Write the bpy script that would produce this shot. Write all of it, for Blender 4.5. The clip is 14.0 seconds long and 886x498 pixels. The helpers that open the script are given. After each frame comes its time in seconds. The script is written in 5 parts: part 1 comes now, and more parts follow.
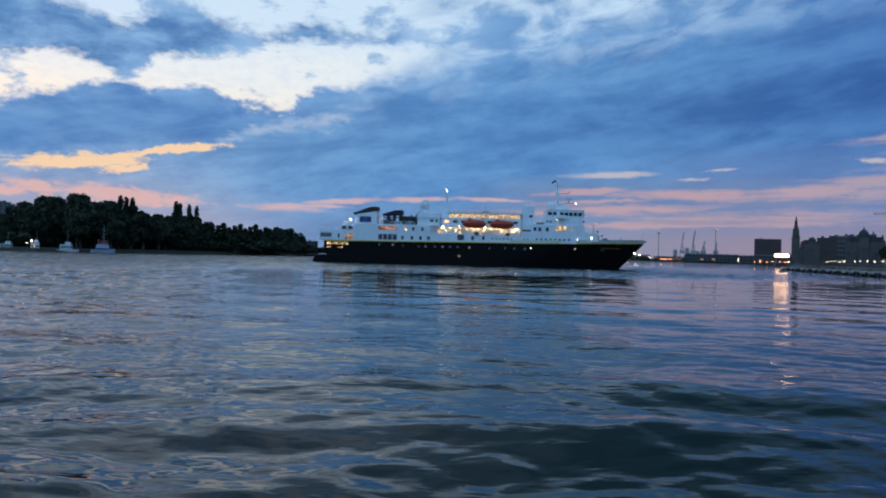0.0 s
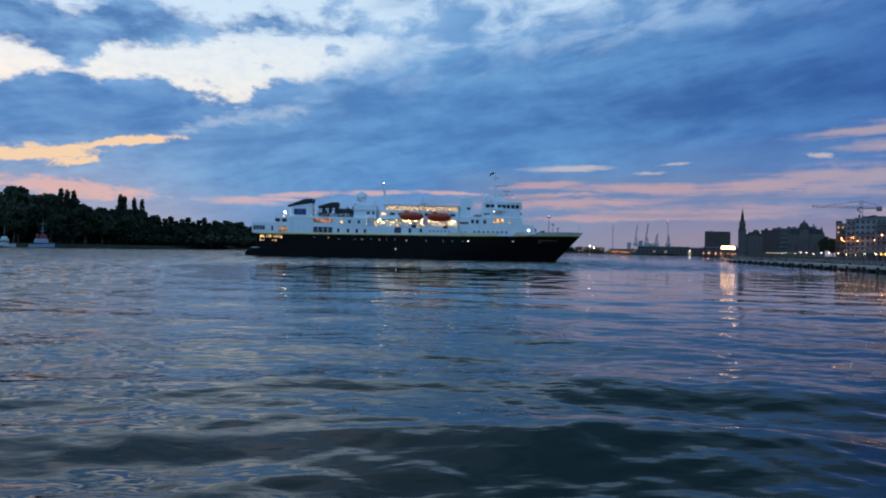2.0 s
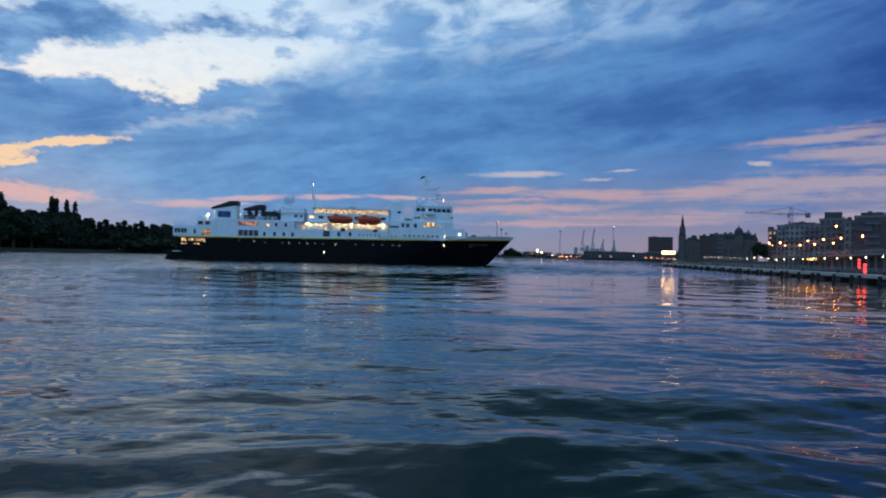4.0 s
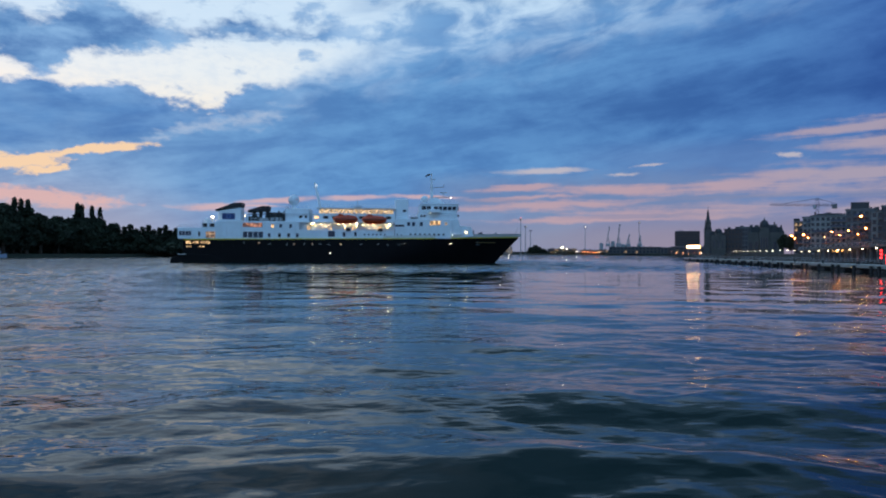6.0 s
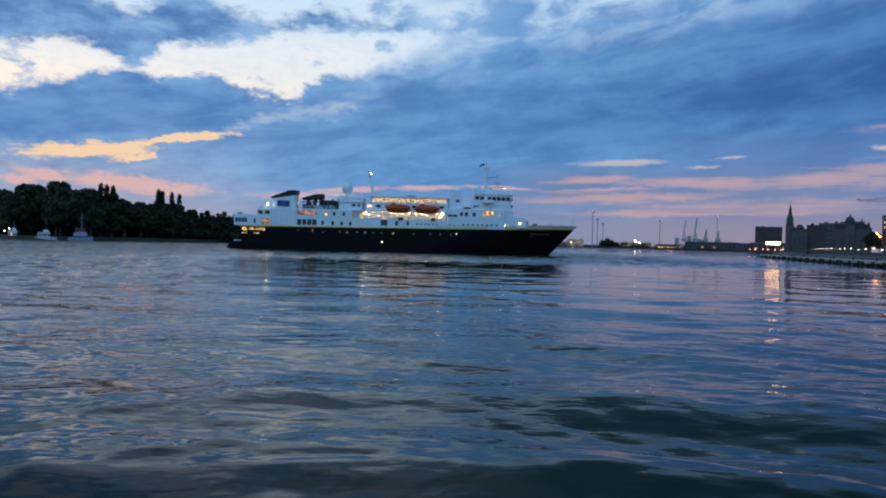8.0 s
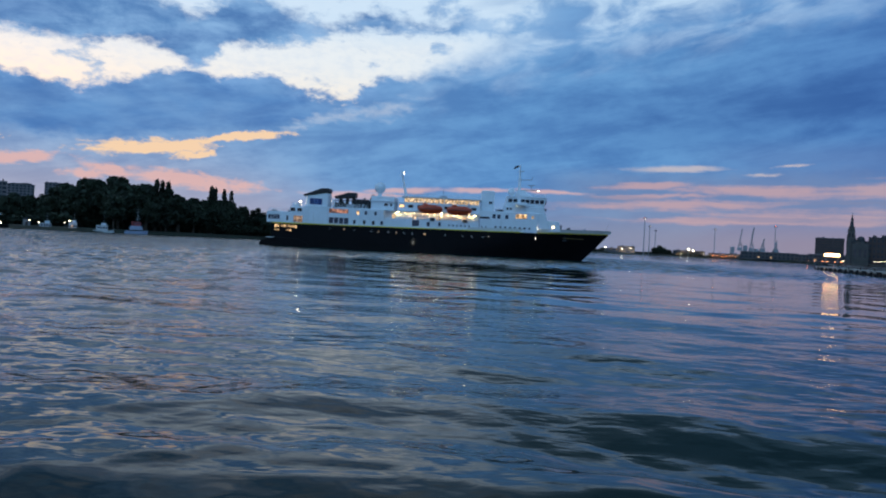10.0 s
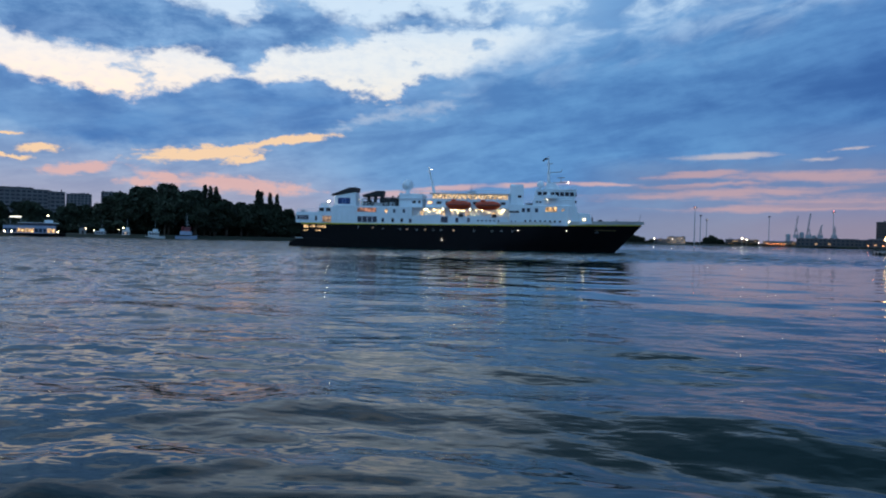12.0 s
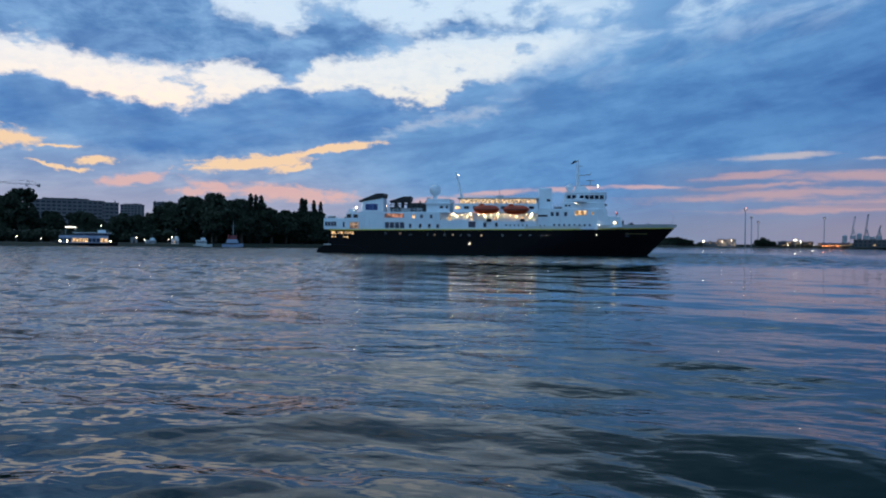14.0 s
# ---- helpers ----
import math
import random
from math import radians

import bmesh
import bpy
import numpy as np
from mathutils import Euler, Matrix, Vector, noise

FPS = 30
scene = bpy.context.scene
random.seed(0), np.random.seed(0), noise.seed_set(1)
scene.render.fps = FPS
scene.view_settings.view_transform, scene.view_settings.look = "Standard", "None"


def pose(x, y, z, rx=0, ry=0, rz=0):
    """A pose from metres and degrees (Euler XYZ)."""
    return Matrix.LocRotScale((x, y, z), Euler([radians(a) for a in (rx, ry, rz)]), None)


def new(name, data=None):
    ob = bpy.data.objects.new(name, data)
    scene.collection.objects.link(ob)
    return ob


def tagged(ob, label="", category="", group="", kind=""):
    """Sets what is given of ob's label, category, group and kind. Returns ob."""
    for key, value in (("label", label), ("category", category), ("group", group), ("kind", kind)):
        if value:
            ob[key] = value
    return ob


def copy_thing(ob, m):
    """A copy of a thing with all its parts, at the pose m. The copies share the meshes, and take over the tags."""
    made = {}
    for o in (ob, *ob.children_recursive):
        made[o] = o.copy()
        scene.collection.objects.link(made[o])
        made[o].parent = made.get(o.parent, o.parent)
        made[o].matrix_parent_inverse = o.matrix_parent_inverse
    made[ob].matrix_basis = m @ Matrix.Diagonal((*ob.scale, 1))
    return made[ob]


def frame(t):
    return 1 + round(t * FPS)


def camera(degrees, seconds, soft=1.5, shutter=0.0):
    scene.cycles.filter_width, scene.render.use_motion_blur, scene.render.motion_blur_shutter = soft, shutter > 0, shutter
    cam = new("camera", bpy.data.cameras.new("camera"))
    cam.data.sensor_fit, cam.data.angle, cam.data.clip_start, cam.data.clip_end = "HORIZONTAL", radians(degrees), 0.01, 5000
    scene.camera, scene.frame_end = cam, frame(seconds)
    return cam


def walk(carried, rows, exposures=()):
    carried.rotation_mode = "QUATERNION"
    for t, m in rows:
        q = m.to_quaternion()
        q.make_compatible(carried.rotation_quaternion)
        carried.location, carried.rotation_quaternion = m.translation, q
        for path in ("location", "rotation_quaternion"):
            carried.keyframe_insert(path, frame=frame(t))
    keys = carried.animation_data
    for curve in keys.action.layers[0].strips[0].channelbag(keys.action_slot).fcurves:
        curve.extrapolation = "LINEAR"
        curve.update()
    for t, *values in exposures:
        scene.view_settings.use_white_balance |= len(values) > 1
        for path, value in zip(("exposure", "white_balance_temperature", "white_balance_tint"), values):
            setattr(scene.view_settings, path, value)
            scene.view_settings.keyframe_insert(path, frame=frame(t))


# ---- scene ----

# ---------------------------------------------------------------- camera
EYE = 3.77
CAM_ROWS = [  # seconds, yaw, pitch, roll in degrees
    (0.0, 0.0, 0.41, -1.46), (0.5, -0.81, 0.01, -2.24), (1.0, -1.11, -0.39, -1.26), (1.5, -2.04, -0.26, -1.38),
    (2.0, -3.27, -0.05, -1.24), (2.5, -5.83, 0.21, -1.53), (3.0, -7.18, 0.43, -1.5),
    (5.5, -6.26, 0.28, -0.34), (6.0, -5.11, 0.27, -0.29),
]
CAM_ROWS += [
    (6.5, -4.07, 0.2, -0.58), (7.0, -2.13, -0.57, -0.77), (7.5, -1.27, -0.34, -0.84), (8.0, 0.64, -0.55, -1.42),
    (10.5, 5.54, -0.49, -2.35), (11.0, 6.73, -0.69, -1.39), (11.5, 7.73, -0.81, -1.0), (12.0, 8.49, -0.91, -1.23),
    (12.5, 9.74, -1.03, -1.24), (13.0, 10.83, -1.13, -0.89), (13.5, 11.31, -0.62, -0.63), (14.0, 12.13, -0.52, -0.61),
]


def drift(t):
    """Where the boat that carries the camera has drifted to by t seconds."""
    return 2.344 * t - 0.052 * t * t, 0.2392 * t


cam = camera(63.83, 14.0, soft=2.0)
walk(cam, [(t, pose(*drift(t), EYE, 90 + p, r, y)) for t, y, p, r in CAM_ROWS])

# ---------------------------------------------------------------- sky: dusk clouds over a set sun
world = bpy.data.worlds.new("dusk_sky")
scene.world = world
world.use_nodes = True
wt = world.node_tree
wt.nodes.clear()


class Graph:
    """Short words for building node trees."""

    def __init__(self, tree):
        self.tree = tree

    def node(self, kind, **sets):
        n = self.tree.nodes.new(kind)
        for key, value in sets.items():
            setattr(n, key, value)
        return n

    def put(self, socket, value):
        if isinstance(value, bpy.types.NodeSocket):
            self.tree.links.new(value, socket)
        else:
            socket.default_value = value

    def math(self, op, a, b=0.0, c=0.0, clamp=False):
        n = self.node("ShaderNodeMath", operation=op, use_clamp=clamp)
        for s, v in zip(n.inputs, (a, b, c)):
            self.put(s, v)
        return n.outputs[0]

    def ramp(self, v, lo, hi, to_lo=0.0, to_hi=1.0):
        n = self.node("ShaderNodeMapRange", interpolation_type="SMOOTHSTEP")
        for s, x in zip(n.inputs, (v, lo, hi, to_lo, to_hi)):
            self.put(s, x)
        return n.outputs[0]

    def mix(self, f, a, b):
        n = self.node("ShaderNodeMix", data_type="RGBA")
        self.put(n.inputs[0], f)
        self.put(n.inputs[6], a if not isinstance(a, tuple) else (*a, 1))
        self.put(n.inputs[7], b if not isinstance(b, tuple) else (*b, 1))
        return n.outputs[2]

    def xyz(self, x, y, z=0.0):
        n = self.node("ShaderNodeCombineXYZ")
        for s, v in zip(n.inputs, (x, y, z)):
            self.put(s, v)
        return n.outputs[0]

    def noise(self, vec, scale, detail=4.0, rough=0.55, distort=0.0):
        n = self.node("ShaderNodeTexNoise")
        self.put(n.inputs["Vector"], vec)
        for key, v in (("Scale", scale), ("Detail", detail), ("Roughness", rough), ("Distortion", distort)):
            self.put(n.inputs[key], v)
        return n.outputs["Fac"]


def build_sky():
    g = Graph(wt)
    sep = g.node("ShaderNodeSeparateXYZ")
    g.put(sep.inputs[0], g.node("ShaderNodeTexCoord").outputs["Generated"])
    dx, dy, dz = sep.outputs
    az = g.math("MULTIPLY", g.math("ARCTAN2", dx, dy), 57.2958)
    el = g.math("MULTIPLY", g.math("ARCSINE", dz), 57.2958)
    side = g.math("ABSOLUTE", az)

    def add(*v):
        out = v[0]
        for w in v[1:]:
            out = g.math("ADD", out, w)
        return out

    def mul(*v):
        out = v[0]
        for w in v[1:]:
            out = g.math("MULTIPLY", out, w)
        return out

    def both(a, e):
        return g.xyz(mul(az, a), mul(el, e))

    def slant(a, e, lean):
        """Coordinates whose level lines climb to the right."""
        return g.xyz(mul(add(az, mul(el, lean)), a), mul(add(el, mul(az, -lean)), e))

    def centred(v, by):
        return mul(g.math("SUBTRACT", v, 0.5), by)

    def curve(rows):
        """Height in degrees along the azimuth, through the rows given."""
        n = g.node("ShaderNodeFloatCurve")
        g.put(n.inputs["Value"], g.math("MULTIPLY_ADD", az_w, 1 / 120, 0.5, True))
        pts = n.mapping.curves[0].points
        rows = [(-60.0, rows[0][1])] + list(rows) + [(60.0, rows[-1][1])]
        for k, (x, y) in enumerate(rows):
            at = ((x + 60) / 120, y / 40)
            if k in (0, len(rows) - 1):
                pts[0 if k == 0 else len(pts) - 1].location = at
            else:
                pts.new(*at)
        n.mapping.update()
        return mul(n.outputs[0], 40.0)

    # billows at three sizes push the edges of the clouds about
    def push(a, e, scale, detail, by_a, by_e):
        n = g.node("ShaderNodeTexNoise")
        g.put(n.inputs["Vector"], both(a, e))
        for key, v in (("Scale", scale), ("Detail", detail), ("Roughness", 0.6)):
            n.inputs[key].default_value = v
        c = g.node("ShaderNodeSeparateColor")
        g.put(c.inputs[0], n.outputs["Color"])
        return centred(c.outputs[0], by_a), centred(c.outputs[1], by_e)

    wide = push(0.10, 0.20, 2.2, 3.0, 2.6, 1.5)
    tight = push(0.11, 0.17, 7.0, 6.0, 1.8, 1.5)
    az_w = add(az, wide[0], tight[0])
    el_w = add(el, wide[1], tight[1])
    az_s = add(az, mul(wide[0], 0.7), mul(tight[0], 1.6))
    el_s = add(el, mul(wide[1], 0.38), mul(tight[1], 0.7))
    el_r = add(el, mul(wide[1], 0.3), mul(tight[1], 0.22))

    puffs = g.noise(both(0.075, 0.15), 3.6, 9.0, 0.6, 0.2)
    fine = g.noise(both(0.10, 0.19), 8.0, 6.0, 0.62, 0.2)
    soft = g.noise(both(0.045, 0.11), 2.4, 5.0, 0.55, 0.3)
    drawn = g.noise(slant(0.045, 0.21, 0.16), 2.2, 7.0, 0.6, 0.3)
    wisp = g.noise(slant(0.085, 0.20, 0.24), 2.3, 6.0, 0.54, 0.5)
    bars = g.noise(both(0.05, 0.62), 1.7, 7.0, 0.6, 0.35)
    # cloud sheets lie level overhead: project the ray on them
    up = add(g.math("MAXIMUM", dz, 0.02), 0.14)
    sheet = g.noise(g.xyz(g.math("DIVIDE", dx, up), g.math("DIVIDE", dy, up)), 1.6, 6.0, 0.55, 0.4)

    # the long gap of clear sky over the dark bank, and the broken cloud that hangs into it
    gap_foot = curve([(-44.1, 11.1), (-42.1, 11.4), (-38.9, 10.6), (-36.3, 10.3), (-33.6, 9.8), (-31.8, 9.9), (-29.2, 10.6), (-25.8, 11.6),
                      (-21.4, 11.6), (-18.8, 11.9), (-17.0, 11.0), (-14.7, 10.8), (-12.7, 10.8), (-11.5, 11.6), (-10.0, 12.6), (-7.5, 12.8),
                      (-5.2, 13.5), (-2.6, 14.3), (3.0, 15.0), (9.2, 16.4), (20.0, 18.2), (35.0, 20.5)])
    hang_foot = curve([(-44.1, 13.8), (-42.1, 13.9), (-38.9, 13.3), (-35.6, 12.9), (-33.6, 12.8), (-31.7, 12.9), (-30.0, 13.5), (-26.2, 13.1),
                       (-24.5, 12.2), (-23.2, 13.0), (-22.3, 14.1), (-18.8, 14.5), (-15.6, 15.0), (-13.9, 15.9), (-9.0, 16.2), (-3.0, 16.4), (4.0, 16.8)])
    hang_top = curve([(-44.1, 22.0), (-36.0, 21.0), (-31.5, 19.6), (-29.2, 16.9), (-26.3, 16.3), (-25.0, 15.7), (-23.2, 16.2), (-22.4, 17.4),
                      (-20.6, 17.8), (-17.0, 16.5), (-15.2, 15.9), (-13.2, 16.5), (-10.5, 17.4), (-8.4, 16.8), (-6.0, 16.6), (-4.2, 17.6), (-2.0, 17.0), (4.0, 16.8)])
    rough = centred(fine, 1.5)
    above_foot = g.math("SUBTRACT", el_w, gap_foot)
    crisp = g.ramp(az, -13.0, 4.0, 0.0, 1.0)
    foot = g.ramp(add(above_foot, mul(rough, 0.6)), add(-0.25, mul(crisp, -0.9)), add(0.4, mul(crisp, 1.7)))
    below_hang = g.ramp(add(g.math("SUBTRACT", hang_foot, el_w), mul(rough, 1.2)), -0.5, 0.6)
    over_hang = g.ramp(add(g.math("SUBTRACT", el_w, hang_top), mul(rough, 1.2)), -0.7, 0.9)
    free = mul(foot, g.math("MAXIMUM", below_hang, over_hang))
    # scraps of cloud drift in the gap, more of them higher up
    scraps = mul(g.ramp(puffs, add(0.57, mul(g.ramp(el, 13.0, 17.0), -0.07)), add(0.70, mul(g.ramp(el, 13.0, 17.0), -0.05))), 0.8)
    free = mul(free, g.math("SUBTRACT", 1.0, scraps))
    # to the right the gap thins into drawn-out wisps
    streaky = g.ramp(wisp, 0.37, 0.70)
    thin = g.ramp(az, -6.0, 5.0)
    free = mul(free, add(g.math("SUBTRACT", 1.0, thin), mul(thin, streaky, g.ramp(az, 32.0, 14.0, 0.25, 0.95))))
    # broken cloud goes on overhead and all round, opened behind to brighten the ship
    rest = g.math("MAXIMUM", g.ramp(el, 19.5, 27.0), g.ramp(side, 47.0, 60.0))
    rest = mul(rest, g.ramp(el, 4.0, 14.0))
    dense = g.math("MAXIMUM", mul(g.ramp(az, -30.0, 10.0), g.ramp(az, 150.0, 80.0)), mul(g.ramp(side, 115.0, 80.0), g.ramp(az, -24.0, 0.0, 0.3, 1.0)))
    broken = mul(g.ramp(sheet, g.ramp(side, 70.0, 120.0, 0.38, 0.22), 0.62), rest, g.math("SUBTRACT", 1.0, mul(dense, 0.8)))
    clear = g.math("MAXIMUM", mul(free, g.math("SUBTRACT", 1.0, rest)), broken)

    # the dark bank on the left, with a paler lit layer under its foot
    bank_foot = curve([(-44.1, 7.6), (-42.1, 7.7), (-40.3, 7.3), (-37.1, 6.6), (-31.6, 6.1), (-29.1, 6.4), (-24.9, 7.3), (-22.3, 7.9), (-18.7, 8.3),
                       (-16.9, 9.0), (-14.2, 9.6), (-12.2, 10.1), (-8.0, 11.0), (-3.0, 11.0)])
    in_bank = mul(g.ramp(g.math("SUBTRACT", el_w, bank_foot), -0.5, 0.7), g.ramp(az, -6.0, -13.0))
    veil = g.mix(g.ramp(az, -20.0, 2.0), (0.152, 0.318, 0.595), (0.104, 0.268, 0.56))
    veil = g.mix(g.ramp(az, 12.0, 30.0), veil, (0.072, 0.20, 0.485))
    veil = g.mix(g.ramp(az, 28.0, 42.0), veil, (0.042, 0.122, 0.385))
    low_left = g.mix(g.ramp(el, 3.0, 7.5), (0.30, 0.38, 0.57), (0.215, 0.365, 0.62))
    veil = g.mix(mul(g.ramp(az, -12.0, -26.0), g.ramp(el, 9.0, 6.5)), veil, low_left)
    bank = g.mix(g.ramp(soft, 0.36, 0.62), (0.092, 0.232, 0.52), (0.138, 0.290, 0.57))
    bank = g.mix(mul(g.ramp(above_foot, -1.3, 0.1), g.ramp(puffs, 0.38, 0.62), 0.5), bank, (0.23, 0.42, 0.74))
    cloud = g.mix(in_bank, veil, bank)
    hang = g.mix(g.ramp(add(mul(soft, 0.4), mul(puffs, 0.6)), 0.38, 0.62), (0.098, 0.235, 0.50), (0.200, 0.375, 0.66))
    cloud = g.mix(mul(g.ramp(above_foot, 0.2, 1.6), g.ramp(az, 2.0, -8.0)), cloud, hang)
    # drawn light and dark in the sheet, and its heavy diagonal belly
    tone = add(mul(drawn, 0.65), mul(puffs, 0.35))
    gain = g.ramp(tone, 0.36, 0.64, 0.80, 1.24)
    belly = g.math("SUBTRACT", el_w, add(8.9, mul(az, 0.11)))
    belly = mul(g.ramp(g.math("ABSOLUTE", belly), 3.6, 0.4), g.ramp(az, -2.0, 16.0))
    gain = mul(gain, g.math("SUBTRACT", 1.0, mul(belly, 0.26)))
    shaded = g.node("ShaderNodeMix", data_type="RGBA", blend_type="MULTIPLY")
    shaded.inputs[0].default_value = 1.0
    g.put(shaded.inputs[6], cloud)
    gains = g.node("ShaderNodeCombineColor")
    for k, power in enumerate((1.25, 1.0, 0.6)):
        g.put(gains.inputs[k], g.math("POWER", gain, power))
    g.put(shaded.inputs[7], gains.outputs[0])
    cloud = shaded.outputs[2]
    cloud = g.mix(mul(g.ramp(az, 10.0, 24.0), g.ramp(el, 9.2, 7.2), 0.55), cloud, (0.125, 0.225, 0.47))
    # pale wisps over the upper cloud
    wisps = mul(streaky, g.ramp(add(above_foot, centred(soft, 5.0)), -3.6, 0.2), g.ramp(az, -12.0, -2.0), g.ramp(az, 44.0, 16.0, 0.25, 1.0), g.ramp(el, 40.0, 22.0))
    haze = mul(g.ramp(above_foot, -1.6, 1.4), g.ramp(az, -12.0, -4.0), g.ramp(az, 40.0, 12.0), g.ramp(el, 34.0, 21.0))
    cloud = g.mix(mul(haze, 0.5), cloud, (0.22, 0.42, 0.72))
    cloud = g.mix(mul(wisps, 0.72), cloud, (0.40, 0.59, 0.84))
    # dark grey added overhead, mostly out of view, to darken the water's reflections
    dark_above = mul(g.ramp(el, 18.0, 24.0), g.ramp(az, -20.0, 10.0), g.ramp(az, 130.0, 80.0))
    dark_above = g.math("MAXIMUM", dark_above, mul(g.ramp(el, 24.0, 34.0), g.ramp(side, 115.0, 80.0), g.ramp(az, -24.0, 0.0, 0.35, 0.8)))
    cloud = g.mix(mul(dark_above, 0.9), cloud, (0.026, 0.058, 0.088))
    clear_col = g.mix(g.ramp(el, 9.0, 14.0), (0.90, 0.80, 0.68), (0.74, 0.80, 0.85))
    clear_col = g.mix(mul(g.ramp(fine, 0.40, 0.68), 0.34), clear_col, (0.50, 0.63, 0.80))
    clear_col = g.mix(g.math("MAXIMUM", g.ramp(az, -10.0, 4.0), g.ramp(el, 14.2, 17.0, 0.0, 0.8)), clear_col, (0.53, 0.71, 0.90))
    # out of view: strong blue added to light the ship, pale grey for left water
    clear_col = g.mix(rest, clear_col, g.mix(g.ramp(az, -110.0, -75.0), (0.34, 0.72, 1.18), g.mix(g.ramp(az, -8.0, 20.0), (0.68, 0.72, 0.76), (0.34, 0.72, 1.18))))
    # the sky's own blue and afterglow behind the clouds
    air = g.node("ShaderNodeTexSky", sky_type="NISHITA", sun_disc=False, sun_elevation=radians(0.5), sun_rotation=radians(-38))
    faint = g.node("ShaderNodeMix", data_type="RGBA", blend_type="ADD")
    faint.inputs[0].default_value = 0.05
    g.put(faint.inputs[6], clear_col)
    g.put(faint.inputs[7], air.outputs[0])
    sky = g.mix(clear, cloud, faint.outputs[2])

    # haze along the horizon: grey mauve, pinker to the right
    glow = mul(g.ramp(el, 5.2, 0.8), g.ramp(az, -22.0, 10.0))
    sky = g.mix(mul(glow, 0.85), sky, g.mix(g.ramp(az, 2.0, 26.0), (0.25, 0.28, 0.40), (0.33, 0.265, 0.335)))
    dusk = mul(g.ramp(el, 5.5, 1.0), g.ramp(az, -8.0, -20.0))
    sky = g.mix(mul(dusk, 0.75), sky, (0.40, 0.385, 0.50))

    def lobe(a, e, ra, re, tilt, streaked):
        """1 at the middle of a patch of sky, 0 on its rim, falling on outwards."""
        c, s = math.cos(radians(tilt)), math.sin(radians(tilt))
        u, v = g.math("SUBTRACT", az_s, a), g.math("SUBTRACT", el_r if streaked else el_s, e)
        p = g.math("DIVIDE", add(mul(u, c), mul(v, s)), ra)
        q = g.math("DIVIDE", g.math("SUBTRACT", mul(v, c), mul(u, s)), re)
        return g.math("SUBTRACT", 1.0, g.math("SQRT", add(mul(p, p), mul(q, q))))

    def lobes(rows, streaked=False):
        top = lobe(*rows[0], streaked)
        for row in rows[1:]:
            top = g.math("MAXIMUM", top, lobe(*row, streaked))
        return g.math("MAXIMUM", top, -1.5)

    # afterglow on the undersides of low bars of cloud: azimuth, elevation, half length, half height, tilt
    warm = lobes([(-27.2, 6.0, 5.0, 0.62, 7), (-22.0, 7.15, 5.4, 0.36, 10), (-24.2, 5.75, 2.2, 0.34, 14), (-43.6, 7.0, 2.4, 0.75, -4),
                  (-40.3, 6.55, 1.7, 0.2, 4), (-41.0, 5.2, 1.5, 0.24, -16), (-38.1, 5.65, 1.6, 0.4, 2), (-39.7, 5.0, 1.4, 0.16, 2)])
    pink = lobes([(-35.7, 4.45, 2.8, 0.55, 8), (-29.9, 4.0, 2.4, 0.6, -12), (-24.8, 3.8, 6.0, 0.75, -2), (-31.0, 3.6, 2.6, 0.5, 2)])
    thread = lobes([(-12.2, 3.35, 3.4, 0.36, -1), (-7.6, 4.05, 3.6, 0.3, 5), (-2.4, 4.3, 3.0, 0.24, 2), (4.2, 4.45, 3.6, 0.2, -1), (-9.0, 3.5, 2.0, 0.14, 0)], True)
    cream = lobes([(13.4, 6.5, 3.9, 0.36, 2), (19.2, 6.15, 1.8, 0.2, 1), (21.2, 6.8, 1.6, 0.16, 2), (31.2, 7.1, 0.9, 0.22, -8),
                   (44.0, 7.0, 2.0, 0.3, 2)], True)
    seam = lobes([(-9.2, 10.4, 2.6, 0.75, 16), (-12.2, 9.9, 2.4, 0.5, 12), (-14.8, 9.2, 1.8, 0.45, 12), (-16.8, 8.4, 1.8, 0.4, 14)])
    rose = lobes([(36.4, 9.05, 6.2, 0.6, 6), (37.6, 7.9, 6.4, 0.5, 2), (40.0, 7.9, 4.6, 1.0, 4), (36.0, 5.5, 9.6, 1.1, 2), (28.0, 5.2, 4.6, 0.55, 3),
                  (19.0, 4.95, 6.2, 0.5, 0), (11.0, 5.1, 4.0, 0.3, 3), (12.0, 3.7, 9.0, 0.42, 2), (12.0, 4.4, 6.0, 0.2, 2), (16.0, 2.6, 8.0, 0.25, 1), (27.0, 3.3, 9.0, 0.7, 1), (38.0, 3.3, 7.0, 0.7, 1)], True)
    murk = mul(g.ramp(el_s, 7.0, 5.2), g.ramp(el_s, 2.0, 3.6), g.ramp(az, 0.0, 8.0), g.ramp(az, 34.0, 24.0))
    sky = g.mix(mul(murk, 0.5), sky, (0.20, 0.26, 0.42))
    ragged = add(centred(bars, 1.9), centred(fine, 1.6))
    combed = add(centred(bars, 3.0), centred(fine, 0.7))
    rose_m = g.ramp(add(rose, combed), -0.30, 0.75)
    sky = g.mix(mul(rose_m, 0.78), sky, g.mix(g.ramp(az, 22.0, 36.0), (0.56, 0.37, 0.40), (0.46, 0.37, 0.43)))
    slate = lobes([(27.0, 4.25, 7.0, 0.24, 1), (37.5, 4.2, 5.0, 0.22, 0), (22.0, 2.9, 7.0, 0.22, 2), (9.0, 4.2, 5.0, 0.3, 1)], True)
    sky = g.mix(mul(g.ramp(add(slate, combed), -0.1, 0.8), 0.55), sky, (0.22, 0.25, 0.40))
    sky = g.mix(mul(g.ramp(add(seam, mul(ragged, 1.4)), -0.3, 1.1), 0.6), sky, (0.48, 0.57, 0.72))
    cream_m = g.ramp(add(cream, mul(combed, 0.7)), -0.15, 0.75)
